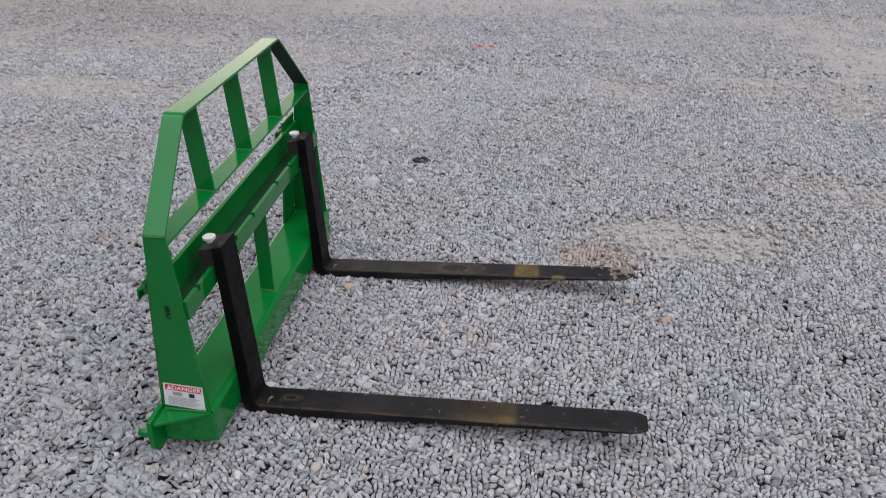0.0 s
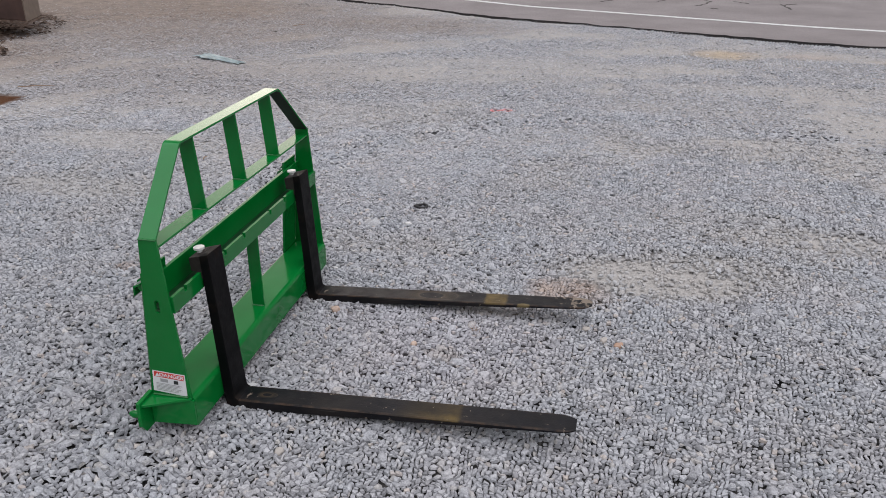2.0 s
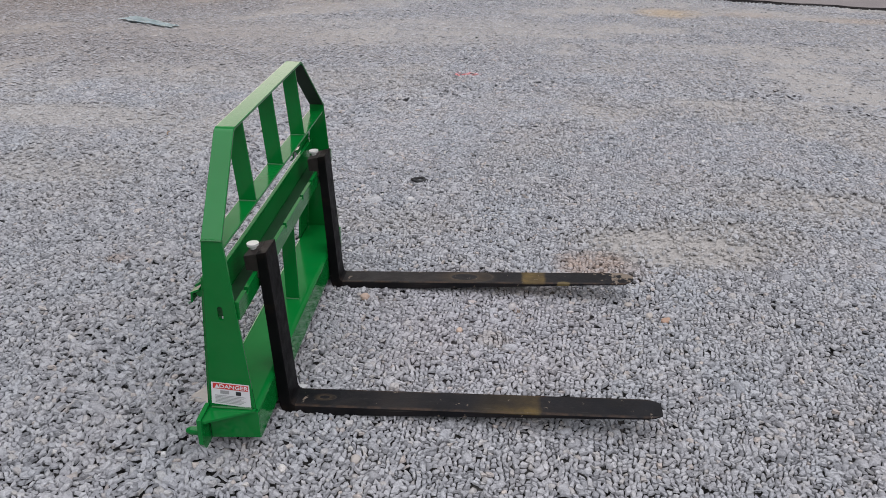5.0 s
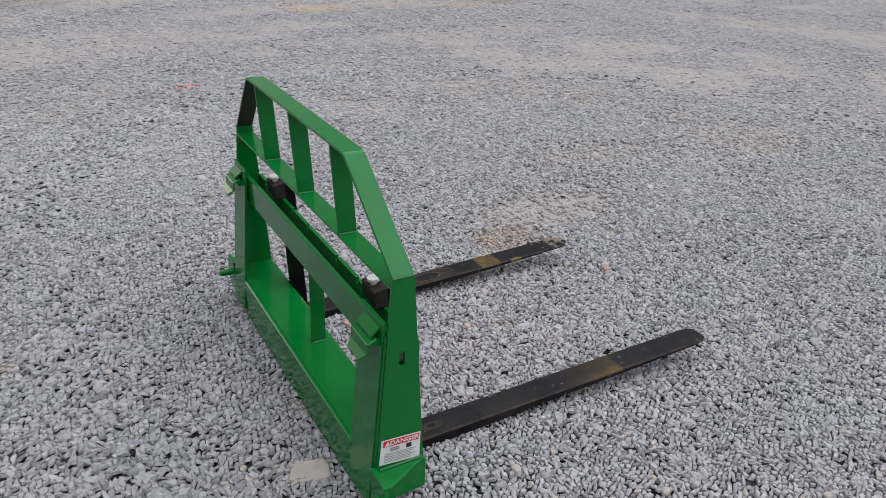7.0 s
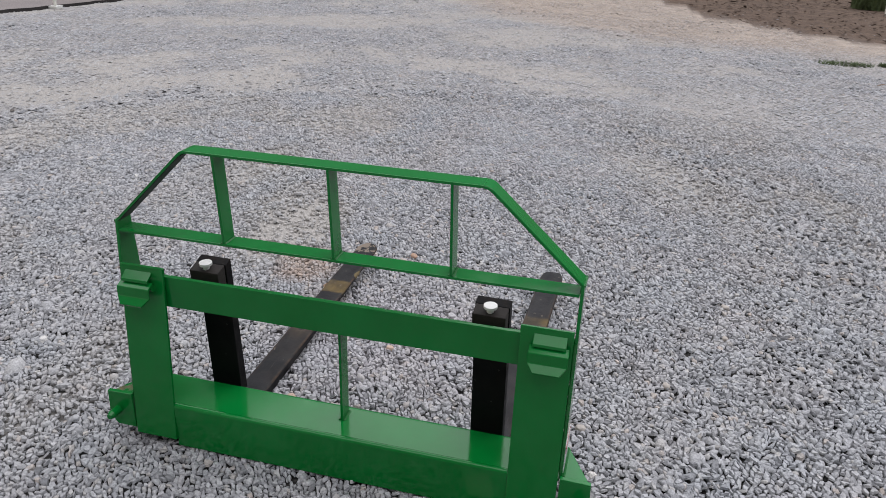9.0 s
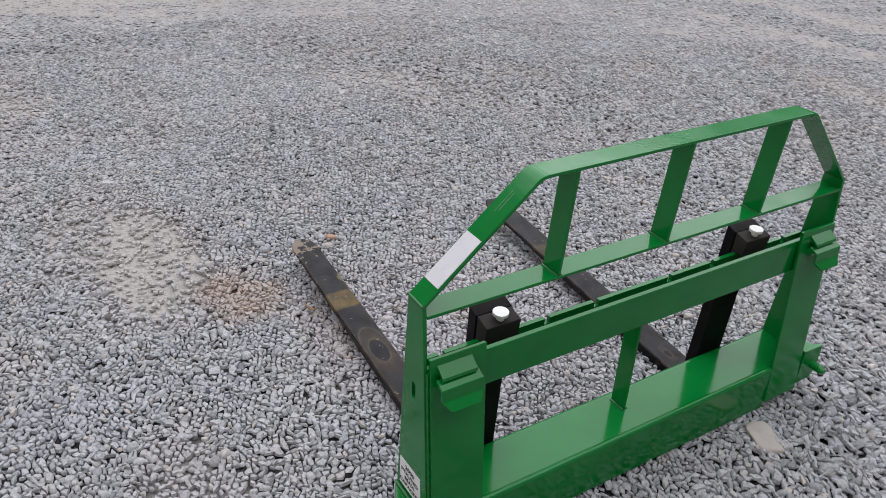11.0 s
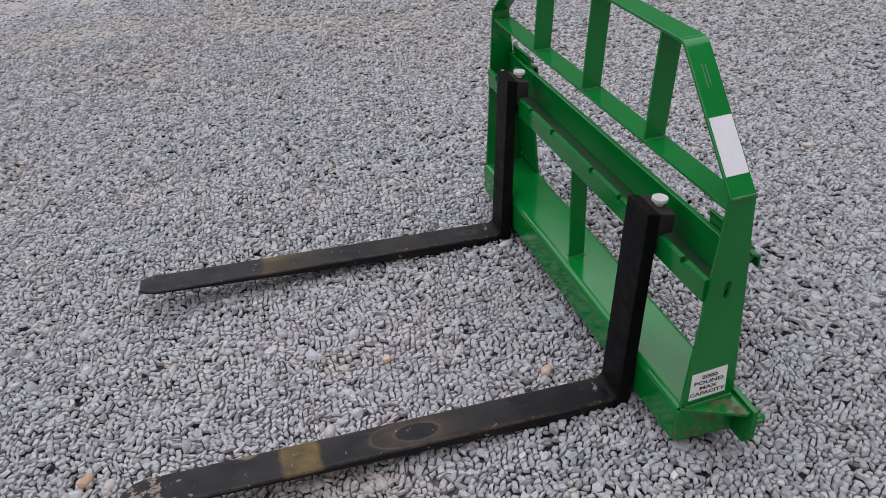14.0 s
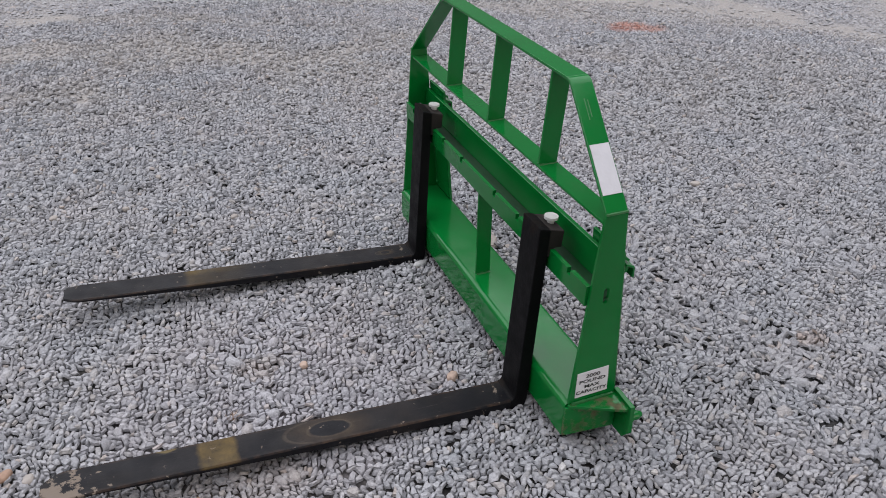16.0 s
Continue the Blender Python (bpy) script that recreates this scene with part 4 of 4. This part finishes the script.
def build_rails():
    # tall rear rail
    part("rear_rail", box(-0.009, 0.003, -HALF + 0.0085, HALF - 0.0085, 0.420, 0.506, 0.0015), GREEN, frame_ob)
    # notched front lip
    pts = []
    z0, z1, n = 0.415, 0.466, 0.014
    pts += [(-HALF + 0.0085, z0), (-HALF + 0.0085, z1)]
    for y in (-0.505, -0.25, -0.11, 0.11, 0.245, 0.502):
        pts += [(y - 0.007, z1), (y - 0.007, z1 - n), (y + 0.007, z1 - n), (y + 0.007, z1)]
    pts += [(HALF - 0.0085, z1), (HALF - 0.0085, z0)]
    part("notched_rail", slab(pts, 0, 0.062, 0.073, 0.0008), GREEN, frame_ob)
    part("tray_plate", box(0.0035, 0.0615, -HALF + 0.0085, HALF - 0.0085, 0.423, 0.429, 0.001), SHADED_GREEN, frame_ob, "tray between the rails, its green darkened for shade")
    part("post", box(0.022, 0.066, -0.003, 0.0035, Z_BOX, 0.4225, 0.001), GREEN, frame_ob)
    part("weld_bead", join(weld((0.022, -0.006, Z_BOX), (0.066, -0.006, Z_BOX), 0.0035, 1), weld((0.022, 0.006, Z_BOX), (0.066, 0.006, Z_BOX), 0.0035, 2)), WELD, frame_ob)
    # bottom channel
    r, xo = 0.015, 0.094
    arc = [radians(a) for a in range(90, -1, -15)]
    prof = [(-0.036, Z_BOX)] + [(xo - r + r * math.cos(a), Z_BOX - r + r * math.sin(a)) for a in arc] + [(xo, 0.040), (xo - 0.008, 0.040)]
    prof += [(xo - r + (r - 0.008) * math.cos(a), Z_BOX - r + (r - 0.008) * math.sin(a)) for a in reversed(arc)] + [(-0.036, Z_BOX - 0.008)]
    part("bottom_channel", slab(prof, 1, -HALF + 0.0062, HALF - 0.0062), GREEN, frame_ob, smooth=False)
    prof = [(-0.0366, 0.008), (-0.0366, Z_BOX - 0.0004)] + [(-0.0376 - 0.0094 * math.sin(a), Z_BOX - 0.0098 + 0.0094 * math.cos(a)) for a in (radians(k) for k in range(0, 91, 15))] + [(-0.047, 0.008)]
    part("rear_skirt", slab(prof, 1, -0.4545, 0.4545), GREEN, frame_ob)


build_rails()


# ---- labels on the frame ----
def build_labels():
    y = -HALF - 0.0012
    danger = part("warning_label", hexa([(-0.03, y, 0.153), (0.076, y, 0.143), (0.076, y + 0.001, 0.143), (-0.03, y + 0.001, 0.153), (-0.024, y, 0.223), (0.077, y, 0.217), (0.077, y + 0.001, 0.217), (-0.024, y + 0.001, 0.223)]), WHITE, frame_ob, "white warning label with a red heading")
    m = Matrix.Translation((0.025, y - 0.0006, 0.184)) @ Euler((radians(90), radians(4), 0)).to_matrix().to_4x4()

    def bar(name, u0, u1, v0, v1, material, lift=0.0):
        bm = box(u0, u1, v0, v1, -0.0002, 0.0003 + lift)
        bmesh.ops.transform(bm, matrix=m, verts=bm.verts[:])
        return part(name, bm, material, danger)
    bar("heading", -0.047, 0.047, 0.0165, 0.034, RED)
    writing("DANGER", 0.0165, WHITE, danger, m @ Matrix.Translation((0.008, 0.025, 0.0007)), 1.15)
    bm = bmesh.new()
    tri = [bm.verts.new(p) for p in ((-0.043, 0.0185, 0.0006), (-0.029, 0.0185, 0.0006), (-0.036, 0.032, 0.0006))]
    bm.faces.new(tri)
    bmesh.ops.transform(bm, matrix=m, verts=bm.verts[:])
    part("warning_triangle", bm, WHITE, danger)
    bar("pictogram", -0.028, -0.004, 0.001, 0.012, GREY_INK)
    bar("pictogram", 0.014, 0.028, 0.0, 0.012, INK)
    for i in range(6):
        v = -0.006 - i * 0.0046
        bar("text_line", -0.042, 0.04 - (i % 3) * 0.006, v, v + 0.0016, GREY_INK)
    # load label
    y = HALF + 0.0012
    z0, z1 = 0.158, 0.229
    cap = part("load_label", hexa([(-0.014, y - 0.001, z0), (0.072, y - 0.001, z0 - 0.002), (0.072, y, z0 - 0.002), (-0.014, y, z0), (-0.01, y - 0.001, z1 + 0.003), (0.072, y - 0.001, z1), (0.072, y, z1), (-0.01, y, z1 + 0.003)]), WHITE, frame_ob, "white load label with black capital letters")
    m = Matrix.Translation((0.0305, y + 0.0006, 0.193)) @ Euler((radians(90), 0, radians(180))).to_matrix().to_4x4()
    for i, (word, k) in enumerate((("2000", 1.25), ("POUND", 1.3), ("MAX", 1.25), ("CAPACITY", 1.15))):
        writing(word, 0.0135, INK, cap, m @ Matrix.Translation((0, 0.0235 - i * 0.0155, 0)), k * 1.12)
    # plain reflective patch on the slope
    d = Vector((0, HALF - Y_TOP, Z_BEND - Z_TOP))
    n = Vector((0, -d.z, d.y)).normalized() * 0.0012
    c = []
    for lift in (0.0, 1.0):
        for f, xa in ((0.50, 0), (0.50, 1), (0.865, 1), (0.865, 0)):
            p = Vector((0, Y_TOP, Z_TOP)) + d * f + n * lift
            c.append((front(p.z) - 0.003 if xa else rear(p.z) + 0.003, p.y, p.z))
    part("reflective_patch", hexa(c), PATCH, frame_ob, "plain white rectangular sticker")
    for k, (f0, f1) in enumerate(((0.16, 0.32), (0.17, 0.30))):
        c = []
        for lift in (0.0, 0.4):
            for f, e in ((f0, 0), (f0, 1), (f1, 1), (f1, 0)):
                p = Vector((0, Y_TOP, Z_TOP)) + d * f + n * lift
                c.append((rear(p.z) + 0.030 - 0.007 * k + 0.0022 * e, p.y, p.z))
        part("stamped_print", hexa(c), FAINT_PRINT, frame_ob, "faint worn pale print")


build_labels()


# ---- the two forks ----
def build_fork(y, yaw, steel, label, cut, L, tip):
    fork = tagged(new("pallet_fork"), label, "pallet fork", "pair of forks on the frame")
    # the heel stands on the gravel; the blade points slightly upwards
    fork.matrix_basis = pose(0.134, y, 0.024, 0, -3.2, yaw)
    w = 0.0425
    bm = bmesh.new()
    rows = []
    for i in range(49):
        f = i / 48
        x = L * (1 - (1 - f) ** 1.3)
        th = 0.038 - (0.038 - tip) * x / L
        e = L - x
        b = min(0.003, th * 0.3)
        # corners ground off at the tip; cut: how far each reaches
        lo, hi = (w - depth * max(0.0, 1 - e / run) ** 2.0 for run, depth in cut)
        rows.append([bm.verts.new(p) for p in ((x, -lo, -th + b), (x, -lo + b, -th), (x, hi - b, -th), (x, hi, -th + b), (x, hi, -b), (x, hi - b, 0), (x, -lo + b, 0), (x, -lo, -b))])
    for r0, r1 in zip(rows, rows[1:]):
        for j in range(8):
            bm.faces.new((r0[j], r0[(j + 1) % 8], r1[(j + 1) % 8], r1[j]))
    bm.faces.new(rows[0])
    bm.faces.new(rows[-1])
    bmesh.ops.recalc_face_normals(bm, faces=bm.faces[:])
    part("blade", bm, steel, fork)
    # shank with the rounded heel, in profile
    T0 = -0.038
    prof = [(-0.031, 0.497), (-0.034, 0.0), (-0.030, -0.020), (-0.018, -0.033), (-0.002, T0), (0.012, T0), (0.012, 0.0005), (0.006, 0.002), (0.001, 0.010), (0.0, 0.03), (-0.003, 0.503)]
    part("shank", slab(prof, 1, -w - 0.0005, w + 0.0005, 0.0025), BLACK, fork)
    # hook block that reaches over the notched rail
    part("hook_block", slab([(-0.068, 0.490), (-0.0315, 0.497), (-0.0315, 0.425), (-0.046, 0.425), (-0.048, 0.447), (-0.066, 0.447)], 1, -w + 0.002, w - 0.002, 0.002), RUST, fork)
    pin = part("lock_pin", rod((-0.052, 0.0, 0.48), (-0.052, 0.0, 0.504), 0.0085), ZINC, fork, "zinc plated locking pin")
    part("cap", rod((-0.052, 0.0, 0.504), (-0.052, 0.0, 0.5105), 0.0165, 24), ZINC, pin)
    return fork


build_fork(-0.374, -1.9, BLADE_A, "worn black steel fork lying on gravel with ochre overspray", ((0.045, 0.015), (0.05, 0.018)), 1.072, 0.009)
build_fork(0.374, -1.0, BLADE_B, "worn black steel fork with a sandy chipped tip", ((0.05, 0.030), (0.05, 0.026)), 1.104, 0.006)


# ---- loose things on the yard ----
def build_beam():
    """A long rust-brown box beam that stands on low blocks at the edge of the yard."""
    beam = tagged(new("steel_beam"), "rust-brown painted box beam resting on low blocks over leaf litter", "beam")
    beam.matrix_basis = pose(-5.58, 6.10, 0, 0, 0, 168.5)
    # the end is skewed to fit the camera's view

    def prism(x, t, y0, y1, z0, z1, bevel):
        c = [(x - 0.7 * y0, y0), (x + t - 0.7 * y0, y0), (x + t - 0.7 * y1, y1), (x - 0.7 * y1, y1)]
        return hexa([(a, b, z0) for a, b in c] + [(a, b, z1) for a, b in c], bevel)
    part("body", prism(0.0, 5.0, -0.53, 0.0, 0.2, 0.8, 0.012), BEAM, beam)
    part("end_plate", prism(-0.02, 0.019, -0.535, 0.005, 0.195, 0.81, 0.004), TAN_PAINT, beam, "pale tan end plate")
    for x in (1.7, 3.0, 4.3):
        part("block", box(x, x + 0.3, -0.45, -0.08, -0.02, 0.199, 0.01), DARK_WOOD, beam, "dark wooden block")
    for x in (0.9, 2.1, 3.4):
        part("rib", box(x, x + 0.02, 0.001, 0.015, 0.22, 0.78, 0.004), BEAM, beam)


BEAM = plain("rust_brown_paint", (0.085, 0.048, 0.04), 0.6, 0, 0.45, 6)
TAN_PAINT = plain("tan_paint", (0.19, 0.145, 0.115), 0.7, 0, 0.3, 12)
DARK_WOOD = plain("dark_wood", (0.05, 0.035, 0.025), 0.85, 0, 0.4, 14)
BLUE_FILM = plain("blue_plastic_film", (0.40, 0.52, 0.55), 0.35, 0, 0.35, 8)
RUBBER = plain("black_rubber", (0.018, 0.018, 0.019), 0.7, 0, 0.3, 40)
PALE_STONE = plain("pale_stone", (0.40, 0.365, 0.335), 0.8, 0, 0.2, 35)
WHITE_STONE = plain("white_stone", (0.5, 0.5, 0.5), 0.75, 0, 0.2, 35)
DRY_STRAW = plain("dry_straw", (0.3, 0.2, 0.13), 0.8, 0, 0.4, 50)
GRASS = plain("grass_blades", (0.10, 0.14, 0.055), 0.7, 0, 0.5, 6)
POST_WHITE = plain("white_stake_paint", (0.7, 0.69, 0.64), 0.6, 0, 0.2, 12)
LITTER_MAT = plain("dead_leaves", (0.09, 0.056, 0.038), 0.85, 0, 0.6, 4)
build_beam()


def build_stalk():
    """A dry reddish weed stalk with a few side shoots."""
    stalk = tagged(new("dry_stalk"), "thin dry reddish weed stalk standing in leaf litter", "weed stalk")
    stalk.matrix_basis = pose(-6.35, 6.0, 0)
    part("stem", rod((0, 0, -0.02), (-0.05, 0.02, 0.75), 0.006, 7, 0.003), STALK, stalk)
    for z, dx, dy in ((0.3, -0.09, 0.03), (0.42, 0.08, -0.05), (0.55, -0.08, -0.05), (0.62, 0.06, 0.06)):
        part("shoot", rod((-0.066 * z, 0.026 * z, z), (-0.066 * z + dx, 0.026 * z + dy, z + 0.12), 0.004, 6, 0.002), STALK, stalk)


STALK = plain("dry_red_stalk", (0.32, 0.14, 0.11), 0.8, 0, 0.3, 40)
build_stalk()


def build_film():
    """A crumpled sheet of thin blue plastic lying flat."""
    bm = bmesh.new()
    n, k = 34, 14
    grid = []
    for i in range(n):
        row = []
        for j in range(k):
            u, v = i / (n - 1) - 0.5, j / (k - 1) - 0.5
            w = 0.25 * (1 - 0.5 * (u + 0.5)) * (0.85 + 0.3 * noise.noise(Vector((u * 6, 3.1, 0))))
            z = 0.008 + 0.008 * abs(noise.noise(Vector((u * 9, v * 5, 0.4)))) + 0.004 * noise.noise(Vector((u * 25, v * 14, 2)))
            row.append(bm.verts.new((u * 0.76 + 0.05 * noise.noise(Vector((v * 4, u * 3, 7))), v * w + 0.03 * noise.noise(Vector((u * 7, v, 5))), z)))
        grid.append(row)
    for a, b in zip(grid, grid[1:]):
        for j in range(k - 1):
            bm.faces.new((a[j], b[j], b[j + 1], a[j + 1]))
    bmesh.ops.solidify(bm, geom=bm.faces[:], thickness=0.0015)
    me = bpy.data.meshes.new("plastic_sheet")
    bm.to_mesh(me)
    bm.free()
    me.materials.append(BLUE_FILM)
    ob = tagged(new("plastic_sheet", me), "crumpled thin blue plastic sheet lying on the gravel", "plastic sheet")
    ob.matrix_basis = pose(-2.68, 5.27, 0, 0, 0, -31)


build_film()


def flat_stone(name, x, y, rx, ry, h, turn, material, label, seed, square=1.0):
    """A worn stone: a squashed lump with a flattened top and an uneven outline."""
    bm = bmesh.new()
    bmesh.ops.create_icosphere(bm, subdivisions=3, radius=1.0)
    off = Vector((seed * 3.7, seed * 1.9, seed * 5.1))
    for v in bm.verts:
        d = v.co.normalized()
        k = 1 + 0.22 * noise.noise(d * 1.3 + off) + 0.08 * noise.noise(d * 3.5 + off)
        z = math.copysign(abs(d.z) ** 0.6, d.z)
        u, w = (math.copysign(abs(c) ** square, c) for c in (d.x, d.y))
        v.co = (rx * k * u * 1.05, ry * k * w * 1.05, h * 0.5 * (z + 0.75) * (1 + 0.15 * noise.noise(d * 2 + off)))
    me = bpy.data.meshes.new(name)
    bm.to_mesh(me)
    bm.free()
    me.materials.append(material)
    for p in me.polygons:
        p.use_smooth = True
    ob = tagged(new(name, me), label, "stone")
    ob.matrix_basis = pose(x, y, -0.004, 3, -4, turn)
    return ob


ORANGE_STONE = plain("orange_stone", (0.38, 0.25, 0.18), 0.8, 0, 0.2, 60)
PINK_STONE = plain("pink_stone", (0.48, 0.36, 0.29), 0.8, 0, 0.2, 60)
flat_stone("flat_stone", -0.127, -0.372, 0.050, 0.034, 0.018, -18, PALE_STONE, "flat pale beige stone lying behind the frame", 4, 0.45)
flat_stone("flat_stone", 0.128, -0.307, 0.026, 0.013, 0.018, 20, WHITE_STONE, "flat whitish stone beside a fork heel", 5)
flat_stone("flat_stone", -3.24, -1.53, 0.04, 0.03, 0.02, 10, WHITE_STONE, "small flat white stone on the gravel", 6)
flat_stone("pebble", 1.338, 0.198, 0.02, 0.012, 0.02, 40, ORANGE_STONE, "orange pebble among grey gravel", 7)
flat_stone("pebble", 1.285, 0.228, 0.016, 0.012, 0.018, 70, PALE_STONE, "beige pebble beside a fork tip", 9)
flat_stone("pebble", 1.22, 0.30, 0.015, 0.011, 0.017, 15, PALE_STONE, "beige pebble beside a fork tip", 10)
flat_stone("pebble", 0.242, 0.256, 0.017, 0.014, 0.026, 40, PINK_STONE, "pinkish pebble among grey gravel", 8)
flat_stone("pebble", 0.605, 0.062, 0.013, 0.011, 0.020, 75, PINK_STONE, "pinkish pebble among grey gravel", 13)
for i, (x, y, r, turn) in enumerate(((0.655, -0.848, 0.014, 30), (0.356, -0.605, 0.016, 80), (1.022, -1.05, 0.013, 10), (1.268, -1.067, 0.017, 55), (0.887, -1.283, 0.013, 120), (-1.101, -0.464, 0.022, 5))):
    flat_stone("pebble", x, y, r, r * 0.75, 0.019, turn, PALE_STONE, "beige pebble lying among grey gravel", 20 + i)


def build_ring():
    """A squashed black rubber ring."""
    bm = bmesh.new()
    rows = []
    for i in range(28):
        a = i * math.tau / 28
        c = Vector((0.032 * math.cos(a), 0.022 * math.sin(a), 0.011 + 0.003 * math.sin(2 * a)))
        d = Vector((math.cos(a), math.sin(a), 0))
        rows.append([bm.verts.new(c + d * 0.008 * math.cos(b) + Vector((0, 0, 0.007 * math.sin(b)))) for b in (j * math.tau / 8 for j in range(8))])
    for i in range(28):
        for j in range(8):
            bm.faces.new((rows[i][j], rows[(i + 1) % 28][j], rows[(i + 1) % 28][(j + 1) % 8], rows[i][(j + 1) % 8]))
    bmesh.ops.recalc_face_normals(bm, faces=bm.faces[:])
    me = bpy.data.meshes.new("rubber_ring")
    bm.to_mesh(me)
    bm.free()
    me.materials.append(RUBBER)
    tagged(new("rubber_ring", me), "small black rubber ring lying on the gravel", "rubber ring").matrix_basis = pose(0.325, 1.435, 0.0)


build_ring()


def blades(name, spots, count, height, width, material, label, category, seed):
    """Tufts of thin curved blades."""
    rng = random.Random(seed)
    bm = bmesh.new()
    for x, y, rx, ry in spots:
        for _ in range(count):
            a, r = rng.uniform(0, math.tau), math.sqrt(rng.random())
            p = Vector((x + rx * r * math.cos(a), y + ry * r * math.sin(a), -0.01))
            h, t, lean = height * rng.uniform(0.5, 1.2), rng.uniform(0, math.tau), rng.uniform(0.2, 0.9)
            d = Vector((math.cos(t), math.sin(t), 0))
            n = Vector((-d.y, d.x, 0)) * width
            q, e = p + d * h * lean * 0.35 + Vector((0, 0, h * 0.6)), p + d * h * lean + Vector((0, 0, h))
            v = [bm.verts.new(c) for c in (p - n, p + n, q + n * 0.7, q - n * 0.7, e)]
            bm.faces.new(v[:4])
            bm.faces.new((v[3], v[2], v[4]))
    me = bpy.data.meshes.new(name)
    bm.to_mesh(me)
    bm.free()
    me.materials.append(material)
    return tagged(new(name, me), label, category, kind="stuff")


blades("grass", [(7.05, -2.60, 0.11, 0.26), (7.12, -3.02, 0.06, 0.11)], 420, 0.045, 0.005, GRASS, "low tufts of dull green grass at the gravel's edge", "grass", 31)

blades("grass", [(12.7, -4.2, 0.30, 0.45)], 900, 0.32, 0.008, GRASS, "dark green clump of tall grass on bare soil", "grass", 35)
blades("dry_tuft", [(0.818, 0.202, 0.012, 0.012)], 26, 0.035, 0.0012, DRY_STRAW, "small tuft of dry straw-coloured grass among stones", "grass tuft", 33)


def litter(name, spots, count, seed):
    rng = random.Random(seed)
    bm = bmesh.new()
    for x, y, rx, ry in spots:
        for _ in range(count):
            a, r = rng.uniform(0, math.tau), math.sqrt(rng.random())
            m = Matrix.Translation((x + rx * r * math.cos(a), y + ry * r * math.sin(a), rng.uniform(0.0, 0.02))) @ Euler((rng.uniform(-0.5, 0.5), rng.uniform(-0.5, 0.5), rng.uniform(0, 6.3))).to_matrix().to_4x4()
            l, w = rng.uniform(0.02, 0.06), rng.uniform(0.008, 0.025)
            v = [bm.verts.new(m @ Vector(c)) for c in ((-l, 0, 0), (0, -w, 0.006), (l, 0, 0), (0, w, 0.006))]
            bm.faces.new((v[0], v[1], v[2]))
            bm.faces.new((v[0], v[2], v[3]))
    me = bpy.data.meshes.new(name)
    bm.to_mesh(me)
    bm.free()
    me.materials.append(LITTER_MAT)
    return tagged(new(name, me), "scattered dead brown leaves on bare earth", "leaf litter", kind="stuff")


litter("leaf_litter", [(-7.2, 6.0, 1.6, 2.1), (-5.8, 4.6, 0.8, 1.0), (11.8, -4.8, 3.4, 3.6)], 1500, 41)


def build_stake():
    stake = tagged(new("marker_stake"), "thin white painted marker stake beside the bare earth", "stake")
    stake.matrix_basis = pose(11.75, -4.05, 0, 0, 10, 0)
    part("shaft", rod((0, 0, -0.05), (0, 0, 0.9), 0.016, 10), POST_WHITE, stake)
    post = tagged(new("marker_post"), "slim pale marker post standing at the road edge", "post")
    post.matrix_basis = pose(7.09, 6.72, 0)
    part("shaft", rod((0, 0, -0.05), (0, 0, 0.9), 0.02, 12), POST_WHITE, post)
    part("foot", box(-0.06, 0.06, -0.06, 0.06, -0.01, 0.025, 0.005), ZINC, post)


build_stake()


def build_twigs():
    for x, y, l, turn in ((-2.78, 7.81, 0.2, 58), (-3.65, 3.66, 0.3, 25), (6.06, -2.70, 0.12, -40), (0.95, 0.44, 0.05, 20), (-1.2, 2.0, 0.06, 100)):
        ob = tagged(new("twig"), "thin dry brown twig lying on the gravel", "twig", "twigs on the gravel")
        ob.matrix_basis = pose(x, y, 0.012, 0, 0, turn)
        part("stem", join(rod((-l / 2, 0, 0), (0, 0.006, 0.003), 0.004, 7), rod((0, 0.006, 0.003), (l / 2, -0.004, 0.0), 0.004, 7, 0.002)), DRY_STRAW, ob)


build_twigs()
